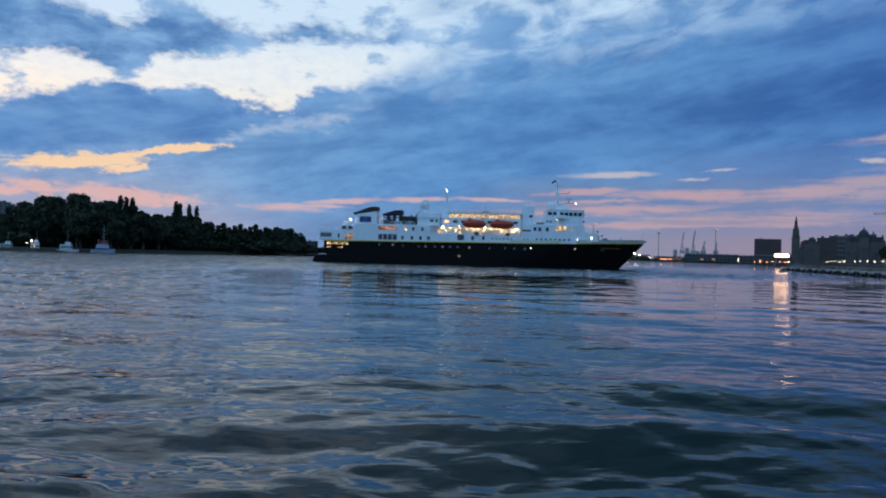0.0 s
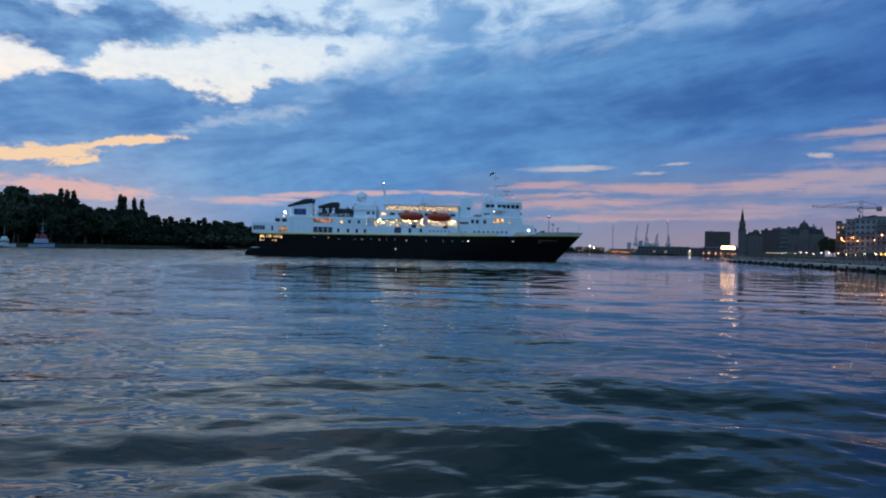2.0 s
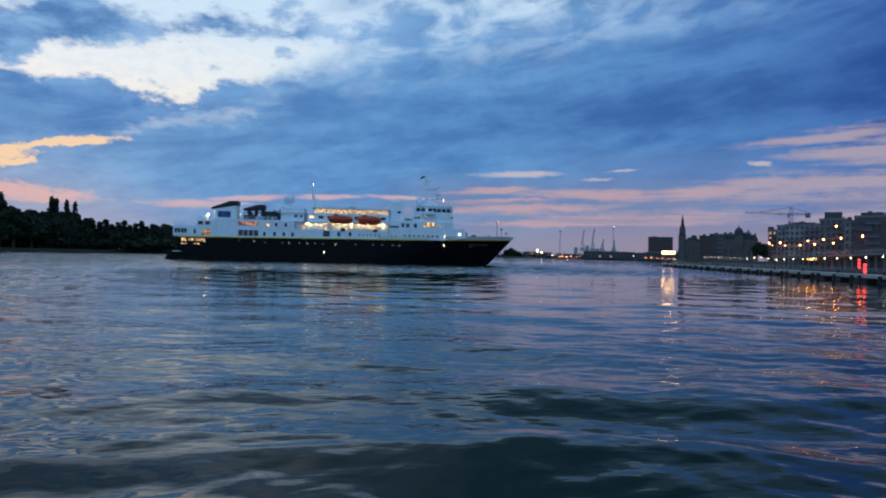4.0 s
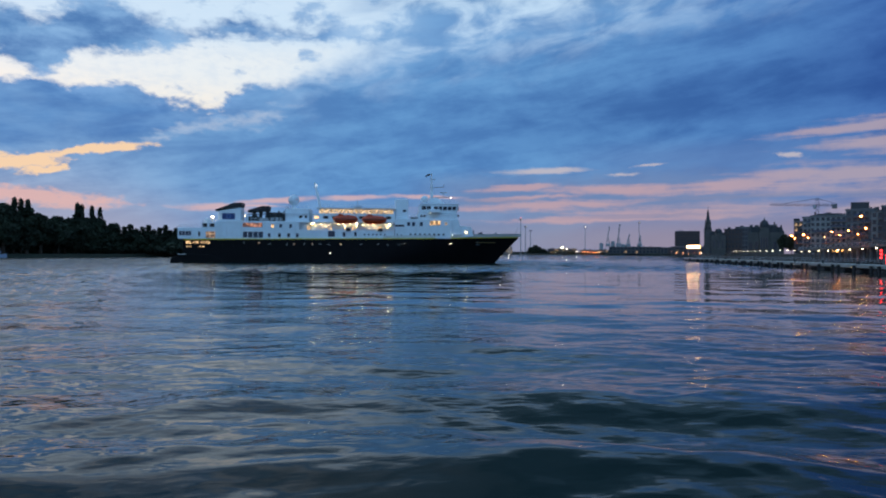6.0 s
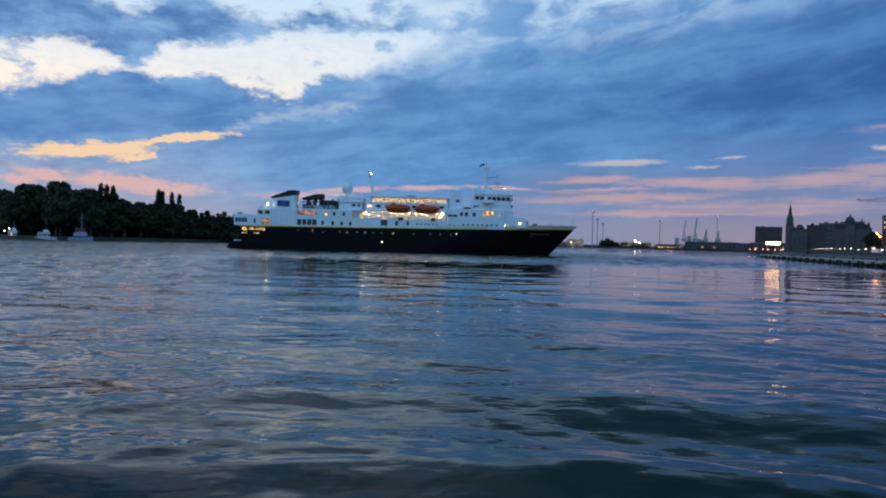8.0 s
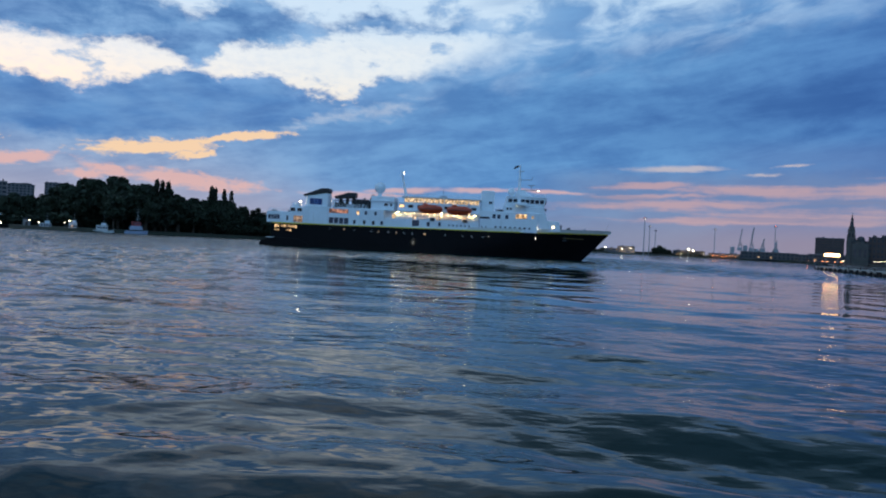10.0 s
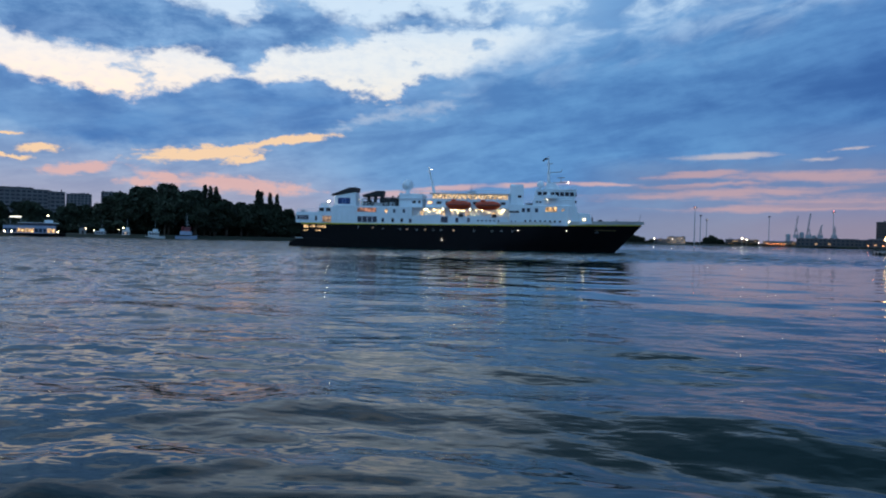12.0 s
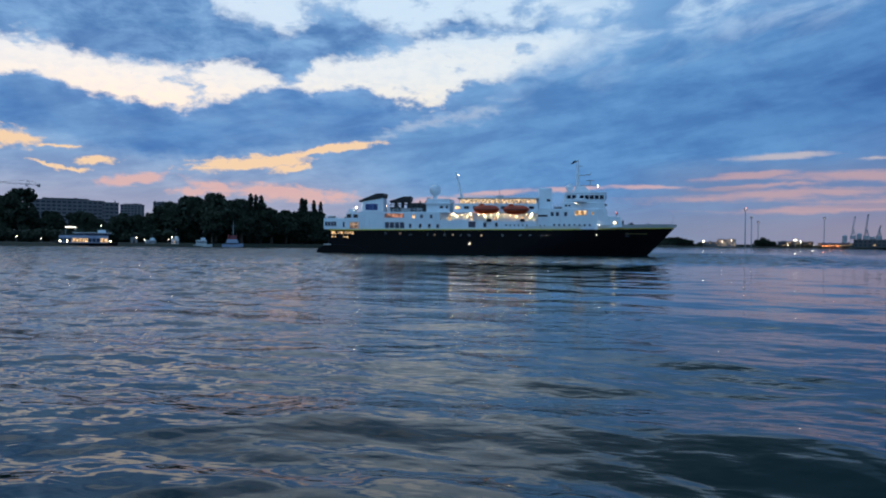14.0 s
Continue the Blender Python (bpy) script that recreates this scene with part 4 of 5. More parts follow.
def leaf_cloud(seed, lumps, count, size):
    """Many small leaf sprays on the outsides of uneven lumps: (x, y, z, rx, rz)."""
    r = np.random.default_rng(seed)
    vol = np.array([l[3] ** 2 * l[4] for l in lumps]) ** 0.75
    pick = r.choice(len(lumps), count, p=vol / vol.sum())
    verts, faces = [], []
    for i in pick:
        x, y, z, rx, rz = lumps[i]
        d = r.normal(size=3)
        d /= np.linalg.norm(d)
        k = 0.62 + 0.42 * r.random() ** 0.7
        c = np.array([x + d[0] * rx * k, y + d[1] * rx * k, z + d[2] * rz * k])
        a = r.normal(size=3)
        a /= np.linalg.norm(a)
        b = np.cross(a, r.normal(size=3))
        b /= np.linalg.norm(b)
        s = size * (0.55 + 0.9 * r.random())
        n = len(verts)
        verts += [c + a * s, c + b * s * 0.55, c - a * s * 0.9, c - b * s * 0.6 + np.cross(a, b) * s * 0.3]
        faces.append((n, n + 1, n + 2, n + 3))
    return verts, faces


def tree(kind, seed, height):
    """A tapered trunk with limbs and a crown of small leaf sprays, its foot at the origin."""
    r = np.random.default_rng(seed)
    label, cat = {"broad": ("tall dark broadleaf tree in full leaf on the bank", "tree"),
                  "poplar": ("slender dark poplar in full leaf on the bank", "tree"),
                  "shrub": ("low dark shrub in leaf beside the water", "shrub")}[kind]
    t = empty({"broad": "tree", "poplar": "poplar", "shrub": "shrub"}[kind], pose(0, 0, -50), label, cat, "trees along the bank")
    bm = bmesh.new()
    lumps = []
    if kind == "broad":
        add_rod(bm, (0, 0, -0.5), (0.2, 0.1, height * 0.55), height * 0.026, height * 0.012, 8)
        for k in range(7):
            a = k * 2.4 + r.random()
            z0 = height * (0.2 + 0.05 * k)
            reach = height * (0.16 + 0.09 * r.random())
            tip = (math.cos(a) * reach, math.sin(a) * reach, z0 + height * (0.16 + 0.1 * r.random()))
            add_rod(bm, (0.1, 0, z0), tip, height * 0.010, height * 0.004, 6)
            lumps.append((*tip, height * (0.13 + 0.07 * r.random()), height * (0.12 + 0.06 * r.random())))
        for k in range(13):
            a, q = r.random() * 6.28, height * 0.24 * r.random() ** 0.6
            z = height * (0.34 + 0.55 * r.random())
            q *= 1.15 - 0.75 * max(0, z / height - 0.55)
            lumps.append((math.cos(a) * q, math.sin(a) * q, z, height * (0.09 + 0.07 * r.random()), height * (0.08 + 0.06 * r.random())))
        v, f = leaf_cloud(seed, lumps, 3600, 0.85)
        mat = LEAF
    elif kind == "poplar":
        add_rod(bm, (0, 0, -0.5), (0, 0, height * 0.92), height * 0.014, height * 0.003, 8)
        for k in range(16):
            z = height * (0.14 + 0.054 * k)
            w = height * 0.10 * math.sin(min(1.0, 0.25 + k / 16 * 0.9) * math.pi) ** 0.6 * (0.8 + 0.5 * r.random())
            a = r.random() * 6.28
            tip = (math.cos(a) * w * 0.6, math.sin(a) * w * 0.6, z + height * 0.05)
            add_rod(bm, (0, 0, z - height * 0.03), tip, 0.1, 0.04, 5)
            lumps.append((tip[0] * 0.7, tip[1] * 0.7, z, max(1.0, w), height * 0.065))
        v, f = leaf_cloud(seed, lumps, 1900, 0.75)
        mat = LEAF2
    else:
        for k in range(5):
            a = k * 1.3 + r.random()
            tip = (math.cos(a) * height * 0.4, math.sin(a) * height * 0.4, height * (0.4 + 0.25 * r.random()))
            add_rod(bm, (0, 0, -0.3), tip, 0.09, 0.04, 5)
            lumps.append((*tip, height * (0.3 + 0.14 * r.random()), height * (0.26 + 0.1 * r.random())))
        v, f = leaf_cloud(seed, lumps, 900, 0.5)
        mat = LEAF
    part("trunk", bm, BARK, t)
    me = bpy.data.meshes.new("crown")
    me.from_pydata([tuple(p) for p in v], [], f)
    me.materials.append(mat)
    crown = new("crown", me)
    crown.parent = t
    return t


def woods():
    kinds = {("broad", k): tree("broad", 20 + k, 20.0) for k in range(5)}
    kinds.update({("poplar", k): tree("poplar", 40 + k, 24.0) for k in range(3)})
    kinds.update({("shrub", k): tree("shrub", 60 + k, 5.0) for k in range(3)})
    base = {"broad": 20.0, "poplar": 24.0, "shrub": 5.0}
    r = random.Random(5)
    first = set()

    def put(kind, x, y, top, z=2.2, wide=1.0):
        k = (kind, r.randrange(5 if kind == "broad" else 3))
        s = (top - z) / base[kind]
        t = kinds[k]
        m = pose(x, y, z, 0, 0, r.uniform(0, 360))
        if k in first:
            t = copy_thing(t, m)
        else:
            t.matrix_basis = m
            first.add(k)
        t.scale = (s * wide, s * wide, s)

    # the tall wood beside the moored boats
    for x, y, top in ((-226, 384, 28.0), (-221, 402, 31.0), (-213, 388, 31.5), (-205, 396, 32.0), (-199, 390, 30.5), (-192, 402, 29.5), (-187, 397, 28.5),
                      (-180, 408, 27.0), (-174, 413, 25.0), (-208, 414, 31.0), (-232, 398, 25.0), (-218, 378, 22.0), (-196, 380, 22.0), (-183, 392, 21.0)):
        put("broad", x, y, top)
    for x, y, top in ((-183.5, 403, 31.5), (-181, 405, 31.0), (-178, 406, 30.6), (-163.5, 434, 31.0), (-161.8, 436, 30.5), (-157, 438, 29.4), (-153, 440, 29.0), (-165, 437, 28.0)):
        put("poplar", x, y, top)
    for x, y, top in ((-170, 424, 17.5), (-166, 432, 22.5), (-160, 436, 23.5), (-154, 440, 22.5), (-149, 446, 20.5)):
        put("broad", x, y, top, wide=0.8)
    # a row of even poplars, then a rounder clump further on
    for k in range(13):
        f = k / 12
        put("poplar", -152 + 33 * f, 446 + 30 * f, 18.5 + 1.6 * math.sin(k * 2.1), wide=2.1)
    for x, y, top in ((-118, 484, 18.0), (-113, 487, 20.0), (-107, 492, 19.5), (-101, 498, 16.5)):
        put("broad", x, y, top)
    # lower trees in front of the flats, and the tall edge beyond
    for k in range(16):
        f = k / 15
        put("broad", -292 + 66 * f, 352 + 34 * f + 8 * math.sin(k * 1.7), 18.6 + 1.8 * math.sin(k * 2.3), wide=1.0)
    for x, y, top in ((-322, 322, 33.0), (-310, 336, 33.0), (-300, 348, 32.5), (-296, 340, 27.0), (-334, 300, 30.0), (-346, 286, 30.0)):
        put("broad", x, y, top)
    for k in range(30):
        f = k / 29
        put("broad", -236 + 140 * f, 372 + 118 * f + 5 * math.sin(k * 2.9), 11.5 + 2.5 * math.sin(k * 1.9), wide=1.15)
    for k in range(14):
        f = k / 13
        put("broad", -345 + 110 * f, 296 + 78 * f, 11.0 + 2.0 * math.sin(k * 1.3), wide=1.2)
    # undergrowth closing the foot of the wood
    for k in range(130):
        f = k / 129
        px = -300 + 205 * f
        py = 262 + 214 * f + 38 * math.sin(f * 3.1) + r.uniform(-3, 12)
        put("shrub", px + r.uniform(-3, 3), py, 2.0 + r.uniform(3.5, 7.5), 1.2, wide=1.7)
    for k in range(22):
        f = k / 21
        put("shrub", -96 + 70 * f, 500 + 220 * f, 2.0 + r.uniform(3, 6), 1.8, wide=2.2)
    # far shore beyond the bend
    for x, y, top in ((131, 1196, 15), (142, 1200, 17), (152, 1204, 18), (163, 1210, 15), (172, 1214, 13), (292, 1296, 15), (300, 1300, 18), (308, 1302, 15), (318, 1304, 12)):
        put("broad", x, y, top, wide=1.5)
    for k in range(26):
        f = k / 25
        put("shrub", 100 + 400 * f, 1140 + 230 * math.sin(f * 2.6), 2 + r.uniform(4, 9), 1.8, wide=2.6)
    for x, y, top in ((243, 390, 15), (244, 384, 14.5), (238, 374, 12.5), (250, 380, 14)):
        put("broad", x, y, top, 3.9, wide=0.85)
    # a second rank closes the tall wood behind and below its crowns
    for k in range(12):
        f = k / 11
        put("broad", -230 + 62 * f, 404 + 28 * f + 4 * math.sin(k * 2.2), 26.5 + 1.8 * math.sin(k * 1.4) - 5.0 * f * f, wide=1.2)
    for k in range(11):
        f = k / 10
        put("broad", -238 + 70 * f, 380 + 40 * f + 3 * math.sin(k * 1.9), 18.5 + 1.6 * math.sin(k * 2.6), wide=1.25)


woods()

# ---------------------------------------------------------------- buildings
CONCRETE = material("grey_concrete", (0.15, 0.15, 0.155), 0.85, vary=0.2, scale=0.5, streaks=0.4)
PALE = material("pale_render", (0.27, 0.265, 0.26), 0.85, vary=0.15, scale=0.4, streaks=0.3)
BRICK = material("dark_red_brick", (0.07, 0.048, 0.043), 0.9, vary=0.25, scale=0.6, streaks=0.3)
SANDSTONE = material("weathered_sandstone", (0.09, 0.083, 0.077), 0.9, vary=0.25, scale=0.5, streaks=0.4)
SLATE = material("blue_grey_slate", (0.03, 0.033, 0.04), 0.7, vary=0.3, scale=0.8)
DARKCLAD = material("dark_metal_cladding", (0.04, 0.043, 0.048), 0.5, vary=0.2)
TOWNGLASS = material("town_window_glass", (0.03, 0.04, 0.055), 0.1, vary=0.2)
TOWNLIT = lit_room("lit_flat_window", (1.0, 0.62, 0.30), 0.7)


def building(name, label, x, y, rot, w, d, top, wall, storeys, bays, base=3.6, lit=0.03, roof=None, seed=1, attic=0.0, win=(0.55, 0.55), cat="building"):
    """A block with storeys of windows on the side to the river and both ends, a parapet and an optional set-back top floor."""
    r = random.Random(seed)
    b = empty(name, pose(x, y, base, 0, 0, rot), label, cat)
    h = top - base - (attic or 0)
    part("wall", box(-w / 2, w / 2, 0, d, -1, h), wall, b)
    bm = bmesh.new()
    for q in ((-w / 2 - 0.2, w / 2 + 0.2, -0.2, 0.25), (-w / 2 - 0.2, w / 2 + 0.2, d - 0.25, d + 0.2), (-w / 2 - 0.2, -w / 2 + 0.25, 0.25, d - 0.25), (w / 2 - 0.25, w / 2 + 0.2, 0.25, d - 0.25)):
        add_box(bm, *q, h - 0.1, h + 0.7)
    part("roof", bm, roof or CONCRETE, b)
    if attic:
        part("attic", box(-w * 0.34, w * 0.28, d * 0.2, d * 0.9, h, h + attic), roof or DARKCLAD, b)
    for k in range(1 + int(w / 9)):
        u = r.uniform(-w * 0.42, w * 0.42)
        hh_ = r.uniform(1.0, 2.6)
        part("roof_plant", box(u - r.uniform(0.5, 1.8), u + r.uniform(0.5, 1.8), d * 0.3, d * 0.6, h + 0.01, h + hh_, 0.05), DARKCLAD, b)
    part("chimney", box(w * 0.30, w * 0.30 + 0.8, d * 0.5, d * 0.5 + 0.8, h + 0.01, h + r.uniform(1.6, 3.0)), BRICK, b)
    fl, bay = h / storeys, w / bays
    if name == "modern_flats":
        for i in range(1, storeys):
            u = -w * 0.5 + w * r.choice((0.06, 0.28, 0.5))
            slab = part("balcony", box(u, u + w * 0.4, -1.3, 0.0, i * fl - 0.1, i * fl + 0.1), PALE, b)
            part("railing", box(u, u + w * 0.4, -1.32, -1.26, i * fl + 0.1, i * fl + 1.05), BLUEGLASS, slab)
    ww, hh = bay * win[0], fl * win[1]
    frame_bm = bmesh.new()
    for s_ in (-1, 1):
        add_box(frame_bm, -ww / 2 - 0.08, ww / 2 + 0.08, -0.1, 0.02, s_ * hh / 2 - 0.06, s_ * hh / 2 + 0.06)
        add_box(frame_bm, s_ * ww / 2 - 0.06, s_ * ww / 2 + 0.06, -0.1, 0.02, -hh / 2, hh / 2)
    proto = None
    panes = {}
    for i in range(storeys):
        for j in range(bays):
            m = pose(-w / 2 + (j + 0.5) * bay, 0, (i + 0.52) * fl)
            if proto is None:
                proto = part("window", frame_bm, DARKCLAD, b)
                proto.matrix_basis = m
                f = proto
            else:
                f = alike("window", proto, m, b)
            g_ = TOWNLIT if r.random() < lit else TOWNGLASS
            if g_ not in panes:
                panes[g_] = part("pane", box(-ww / 2, ww / 2, -0.04, 0.01, -hh / 2, hh / 2), g_, f)
            else:
                alike("pane", panes[g_], Matrix(), f)
    return b


# flats above the trees
building("apartment_block", "long grey apartment block with balconies above trees", -395, 501, 40, 52, 14, 36.5, CONCRETE, 11, 14, 2.4, 0.025, seed=3, attic=2.0, win=(0.7, 0.5))
building("apartment_block", "stepped end of a grey apartment block", -372, 522, 40, 14, 14, 33.5, CONCRETE, 10, 4, 2.4, 0.02, seed=4, win=(0.7, 0.5))
building("apartment_tower", "square grey apartment tower above the trees", -503, 734, 36, 25.6, 20, 45, CONCRETE, 14, 7, 2.4, 0.0, seed=5, attic=1.6, win=(0.6, 0.5))
building("apartment_tower", "square grey apartment tower above the trees", -474, 754, 34, 26, 20, 48.5, CONCRETE, 15, 7, 2.4, 0.0, seed=6, attic=1.6, win=(0.6, 0.5))
building("bank_house", "low dark house on the far bank", -104, 550, 11, 14, 9, 10.5, BRICK, 2, 5, 2.4, 0.0, SLATE, seed=7)

# town across the quay
building("office_block", "dark rectangular office block beyond the docks", 541, 1186, -24, 41, 25, 42, BRICK, 9, 12, 3.6, 0.0, seed=8)
building("warehouse", "long low dark dock warehouse", 470, 1245, -20, 90, 30, 15, DARKCLAD, 2, 14, 3.6, 0.025, seed=9)
building("terraced_house", "dark stone house row with slate roofs", 276, 537, -27, 10, 12, 20, SANDSTONE, 5, 4, 3.8, 0.0, SLATE, seed=10, attic=2.5)
building("terraced_house", "dark brick town house near the quay", 259, 505, -28, 9, 12, 20.5, BRICK, 5, 4, 3.8, 0.0, SLATE, seed=11, attic=2.0)
building("terraced_house", "dark flat-topped house between old waterfront houses", 271, 503, -28, 12, 12, 21.5, BRICK, 5, 5, 3.8, 0.0, SLATE, seed=24)
building("glass_offices", "grey glass office building behind old houses", 283, 498, -28, 18, 14, 23, CONCRETE, 6, 9, 3.8, 0.0, seed=12, win=(0.8, 0.7))
building("glass_offices", "tall glass office block beside the domed house", 268, 450, -31, 10, 12, 22.5, DARKCLAD, 6, 5, 3.8, 0.0, seed=13, win=(0.85, 0.75))
building("modern_flats", "narrow modern flats with one lit floor", 237, 364, -32, 6.5, 10, 20.9, DARKCLAD, 6, 3, 3.8, 0.25, seed=14)
building("modern_flats", "pale narrow flats near the quay", 227, 340, -33, 6.5, 10, 22, PALE, 7, 3, 3.8, 0.0, seed=15)
building("modern_flats", "pale wide apartment building facing the quay", 222, 316, -35, 17, 12, 23, PALE, 7, 8, 3.8, 0.008, seed=16, attic=1.5)
building("modern_flats", "concrete apartment building with dark top storey", 214, 284, -36, 11, 12, 26, CONCRETE, 7, 5, 3.8, 0.0, seed=17, attic=3.6)
building("modern_flats", "grey apartment building facing the quay", 212, 268, -37, 8, 12, 21, PALE, 6, 4, 3.8, 0.0, seed=18)
building("modern_flats", "dark apartment building at the quay's end", 212, 258, -38, 13, 12, 24.3, DARKCLAD, 7, 6, 3.8, 0.0, seed=19, attic=2.0)
building("quay_shed", "long low dark quay shed near the water", 352, 752, -25, 42, 12, 11.0, DARKCLAD, 2, 10, 3.6, 0.1, seed=21)
building("quay_shed", "low brick dock shed with dim windows", 420, 900, -24, 60, 14, 11.5, BRICK, 2, 12, 3.6, 0.08, seed=22)
building("quay_shed", "low dark dock shed beside the cranes", 500, 1110, -22, 70, 16, 13.0, DARKCLAD, 2, 12, 3.6, 0.08, seed=23)
building("dock_house", "low lit dock building on the far shore", 239, 1285, -10, 30, 12, 13.5, PALE, 3, 8, 2.4, 0.5, seed=20)
building("dock_house", "long low lit harbour shed on the far shore", 214, 1270, -12, 24, 10, 9.0, CONCRETE, 2, 7, 2.4, 0.2, seed=25)
building("harbour_shed", "long low lit shed among harbour lamps", 368, 1362, -6, 56, 14, 11.5, DARKCLAD, 2, 14, 2.4, 0.3, seed=26)
building("harbour_shed", "long low dark shed along the far quay", 432, 1350, -10, 60, 14, 9.5, CONCRETE, 2, 14, 2.4, 0.2, seed=27)


def church():
    c = empty("church", pose(321, 648, 3.8, 0, 0, -26), "dark stone church with a tall pointed spire", "church")
    part("nave", box(3.5, 26, 0, 16, -1, 13), SANDSTONE, c)
    part("nave_roof", prism([(3.4, 13), (26.2, 13), (25, 20), (4.5, 20)], "y", 3.0, 13.0), SLATE, c)
    part("tower", box(-3.4, 3.4, 0.8, 7.6, -1, 22, 0.1), SANDSTONE, c)
    part("belfry", box(-2.7, 2.7, 1.5, 6.9, 22, 27.5, 0.1), SANDSTONE, c)
    part("cornice", box(-3.6, 3.6, 0.6, 7.8, 21.7, 22.2, 0.1), SANDSTONE, c)
    part("cornice", box(-2.95, 2.95, 1.25, 7.15, 27.2, 27.7, 0.1), SANDSTONE, c)
    part("upper_stage", rod((0, 4.2, 27.5), (0, 4.2, 31.6), 2.45, 2.1, 8), SANDSTONE, c)
    part("gallery", rod((0, 4.2, 31.5), (0, 4.2, 32.1), 2.5, 2.5, 8), SANDSTONE, c)
    part("spire", rod((0, 4.2, 32.0), (0, 4.2, 37.0), 1.75, 1.05, 8), SLATE, c)
    part("lantern", rod((0, 4.2, 36.9), (0, 4.2, 38.9), 1.2, 1.0, 8), SLATE, c)
    part("spire_tip", rod((0, 4.2, 38.8), (0, 4.2, 43.6), 0.85, 0.06, 8), SLATE, c)
    part("cross", add_box(box(-0.07, 0.07, 4.13, 4.27, 43.4, 45.0), -0.45, 0.45, 4.14, 4.26, 44.2, 44.36), DARKSTEEL, c)
    for sx in (-2.5, 2.5):
        for sy in (1.7, 6.7):
            part("pinnacle", rod((sx, sy, 27.5), (sx, sy, 31.0), 0.42, 0.05, 6), SANDSTONE, c)
    for sx in (-3.0, 3.0):
        for sy in (1.2, 7.2):
            part("pinnacle", rod((sx, sy, 22), (sx, sy, 25.8), 0.5, 0.05, 6), SANDSTONE, c)
    for sx in (-1.2, 1.2):
        part("belfry_opening", box(sx - 0.5, sx + 0.5, 1.4, 1.55, 22.8, 26.2), GLASS, c)
    for k in range(5):
        part("nave_window", box(6 + k * 4, 7.6 + k * 4, -0.08, 0.05, 3, 10), GLASS, c)


church()


def domed_house():
    d = empty("domed_house", pose(247, 416, 3.8, 0, 0, -30), "old stone waterfront house with a dark central dome", "building")
    part("wall", box(-10, 10, 0, 14, -1, 13.2), SANDSTONE, d)
    part("roof", prism([(-10.3, 13.2), (10.3, 13.2), (8.0, 16.4), (-8.0, 16.4)], "y", 1.0, 13.0), SLATE, d)
    part("pavilion", box(-3.6, 1.6, -1.2, 5, -1, 15.4, 0.1), SANDSTONE, d)
    part("dome", ball((-1.0, 2.0, 17.2), 2.7, 18, 1.35), SLATE, d, smooth=True)
    part("drum", rod((-1.0, 2.0, 15.3), (-1.0, 2.0, 17.4), 2.6, seg=16), SANDSTONE, d)
    part("finial", rod((-1.0, 2.0, 20.6), (-1.0, 2.0, 22.4), 0.5, 0.08, 8), SLATE, d)
    for k in range(6):
        x = -8.6 + k * 3.4
        if not -4 < x < 2:
            bm = box(x - 0.9, x + 0.9, -0.1, 0.03, 3.0, 6.6)
            add_rod(bm, (x, -0.1, 6.6), (x, 0.03, 6.6), 0.9, seg=16)
            part("arched_window", bm, TOWNGLASS, d)
    for k in range(3):
        x = -2.6 + k * 1.6
        part("tall_window", box(x - 0.45, x + 0.45, -1.32, -1.17, 3.5, 10.0), TOWNGLASS, d)
    for sx in (-8.4, 8.4):
        part("corner_turret", rod((sx, 1.5, 13.0), (sx, 1.5, 17.6), 1.3, 0.3, 10), SLATE, d)
    t = empty("turret_house", pose(241, 465, 3.8, 0, 0, -27), "narrow old house with a domed turret", "building")
    part("wall", box(-4.5, 4.5, 0, 10, -1, 12.5), SANDSTONE, t)
    part("turret", rod((0, 2, 12.4), (0, 2, 14.4), 2.3, seg=14), SANDSTONE, t)
    part("dome", ball((0, 2, 14.6), 2.4, 16, 1.1), SLATE, t, smooth=True)
    for x in (-2.8, 0, 2.8):
        part("window", box(x - 0.6, x + 0.6, -0.08, 0.04, 4, 9), TOWNGLASS, t)


domed_house()

# ---------------------------------------------------------------- cranes, light towers, lamps
REDBULB = material("red_signal_glass", (0.6, 0.05, 0.04), 0.4, vary=0.0, emit=(1.0, 0.03, 0.03), power=5)
STREETBULB = material("sodium_lamp_glass", (0.8, 0.6, 0.3), 0.4, vary=0.0, emit=(1.0, 0.22, 0.035), power=340)
MASTRED = material("red_mast_lamp_glass", (0.6, 0.1, 0.1), 0.4, vary=0.0, emit=(1.0, 0.22, 0.2), power=6)
SMALLBULB = material("quay_lamp_glass", (0.8, 0.75, 0.6), 0.4, vary=0.0, emit=(1.0, 0.80, 0.52), power=10)
FARBULB = material("harbour_lamp_glass", (0.8, 0.75, 0.6), 0.4, vary=0.0, emit=(1.0, 0.80, 0.52), power=26)
FARORANGE = material("orange_harbour_lamp_glass", (0.8, 0.4, 0.2), 0.4, vary=0.0, emit=(1.0, 0.26, 0.08), power=14)


def lattice(bm, a, b, w, bays, r=0.09):
    """A square lattice girder between two points."""
    a, b = Vector(a), Vector(b)
    d = (b - a).normalized()
    side = d.cross(Vector((0, 0, 1)) if abs(d.z) < 0.9 else Vector((1, 0, 0))).normalized()
    top = d.cross(side).normalized()
    cor = [side * w / 2 * i + top * w / 2 * j for i, j in ((-1, -1), (1, -1), (1, 1), (-1, 1))]
    for c in cor:
        add_rod(bm, a + c, b + c, r, seg=4)
    for k in range(bays):
        p, q = a.lerp(b, k / bays), a.lerp(b, (k + 1) / bays)
        for i in range(4):
            add_rod(bm, p + cor[i], q + cor[(i + 1) % 4], r * 0.7, seg=4)


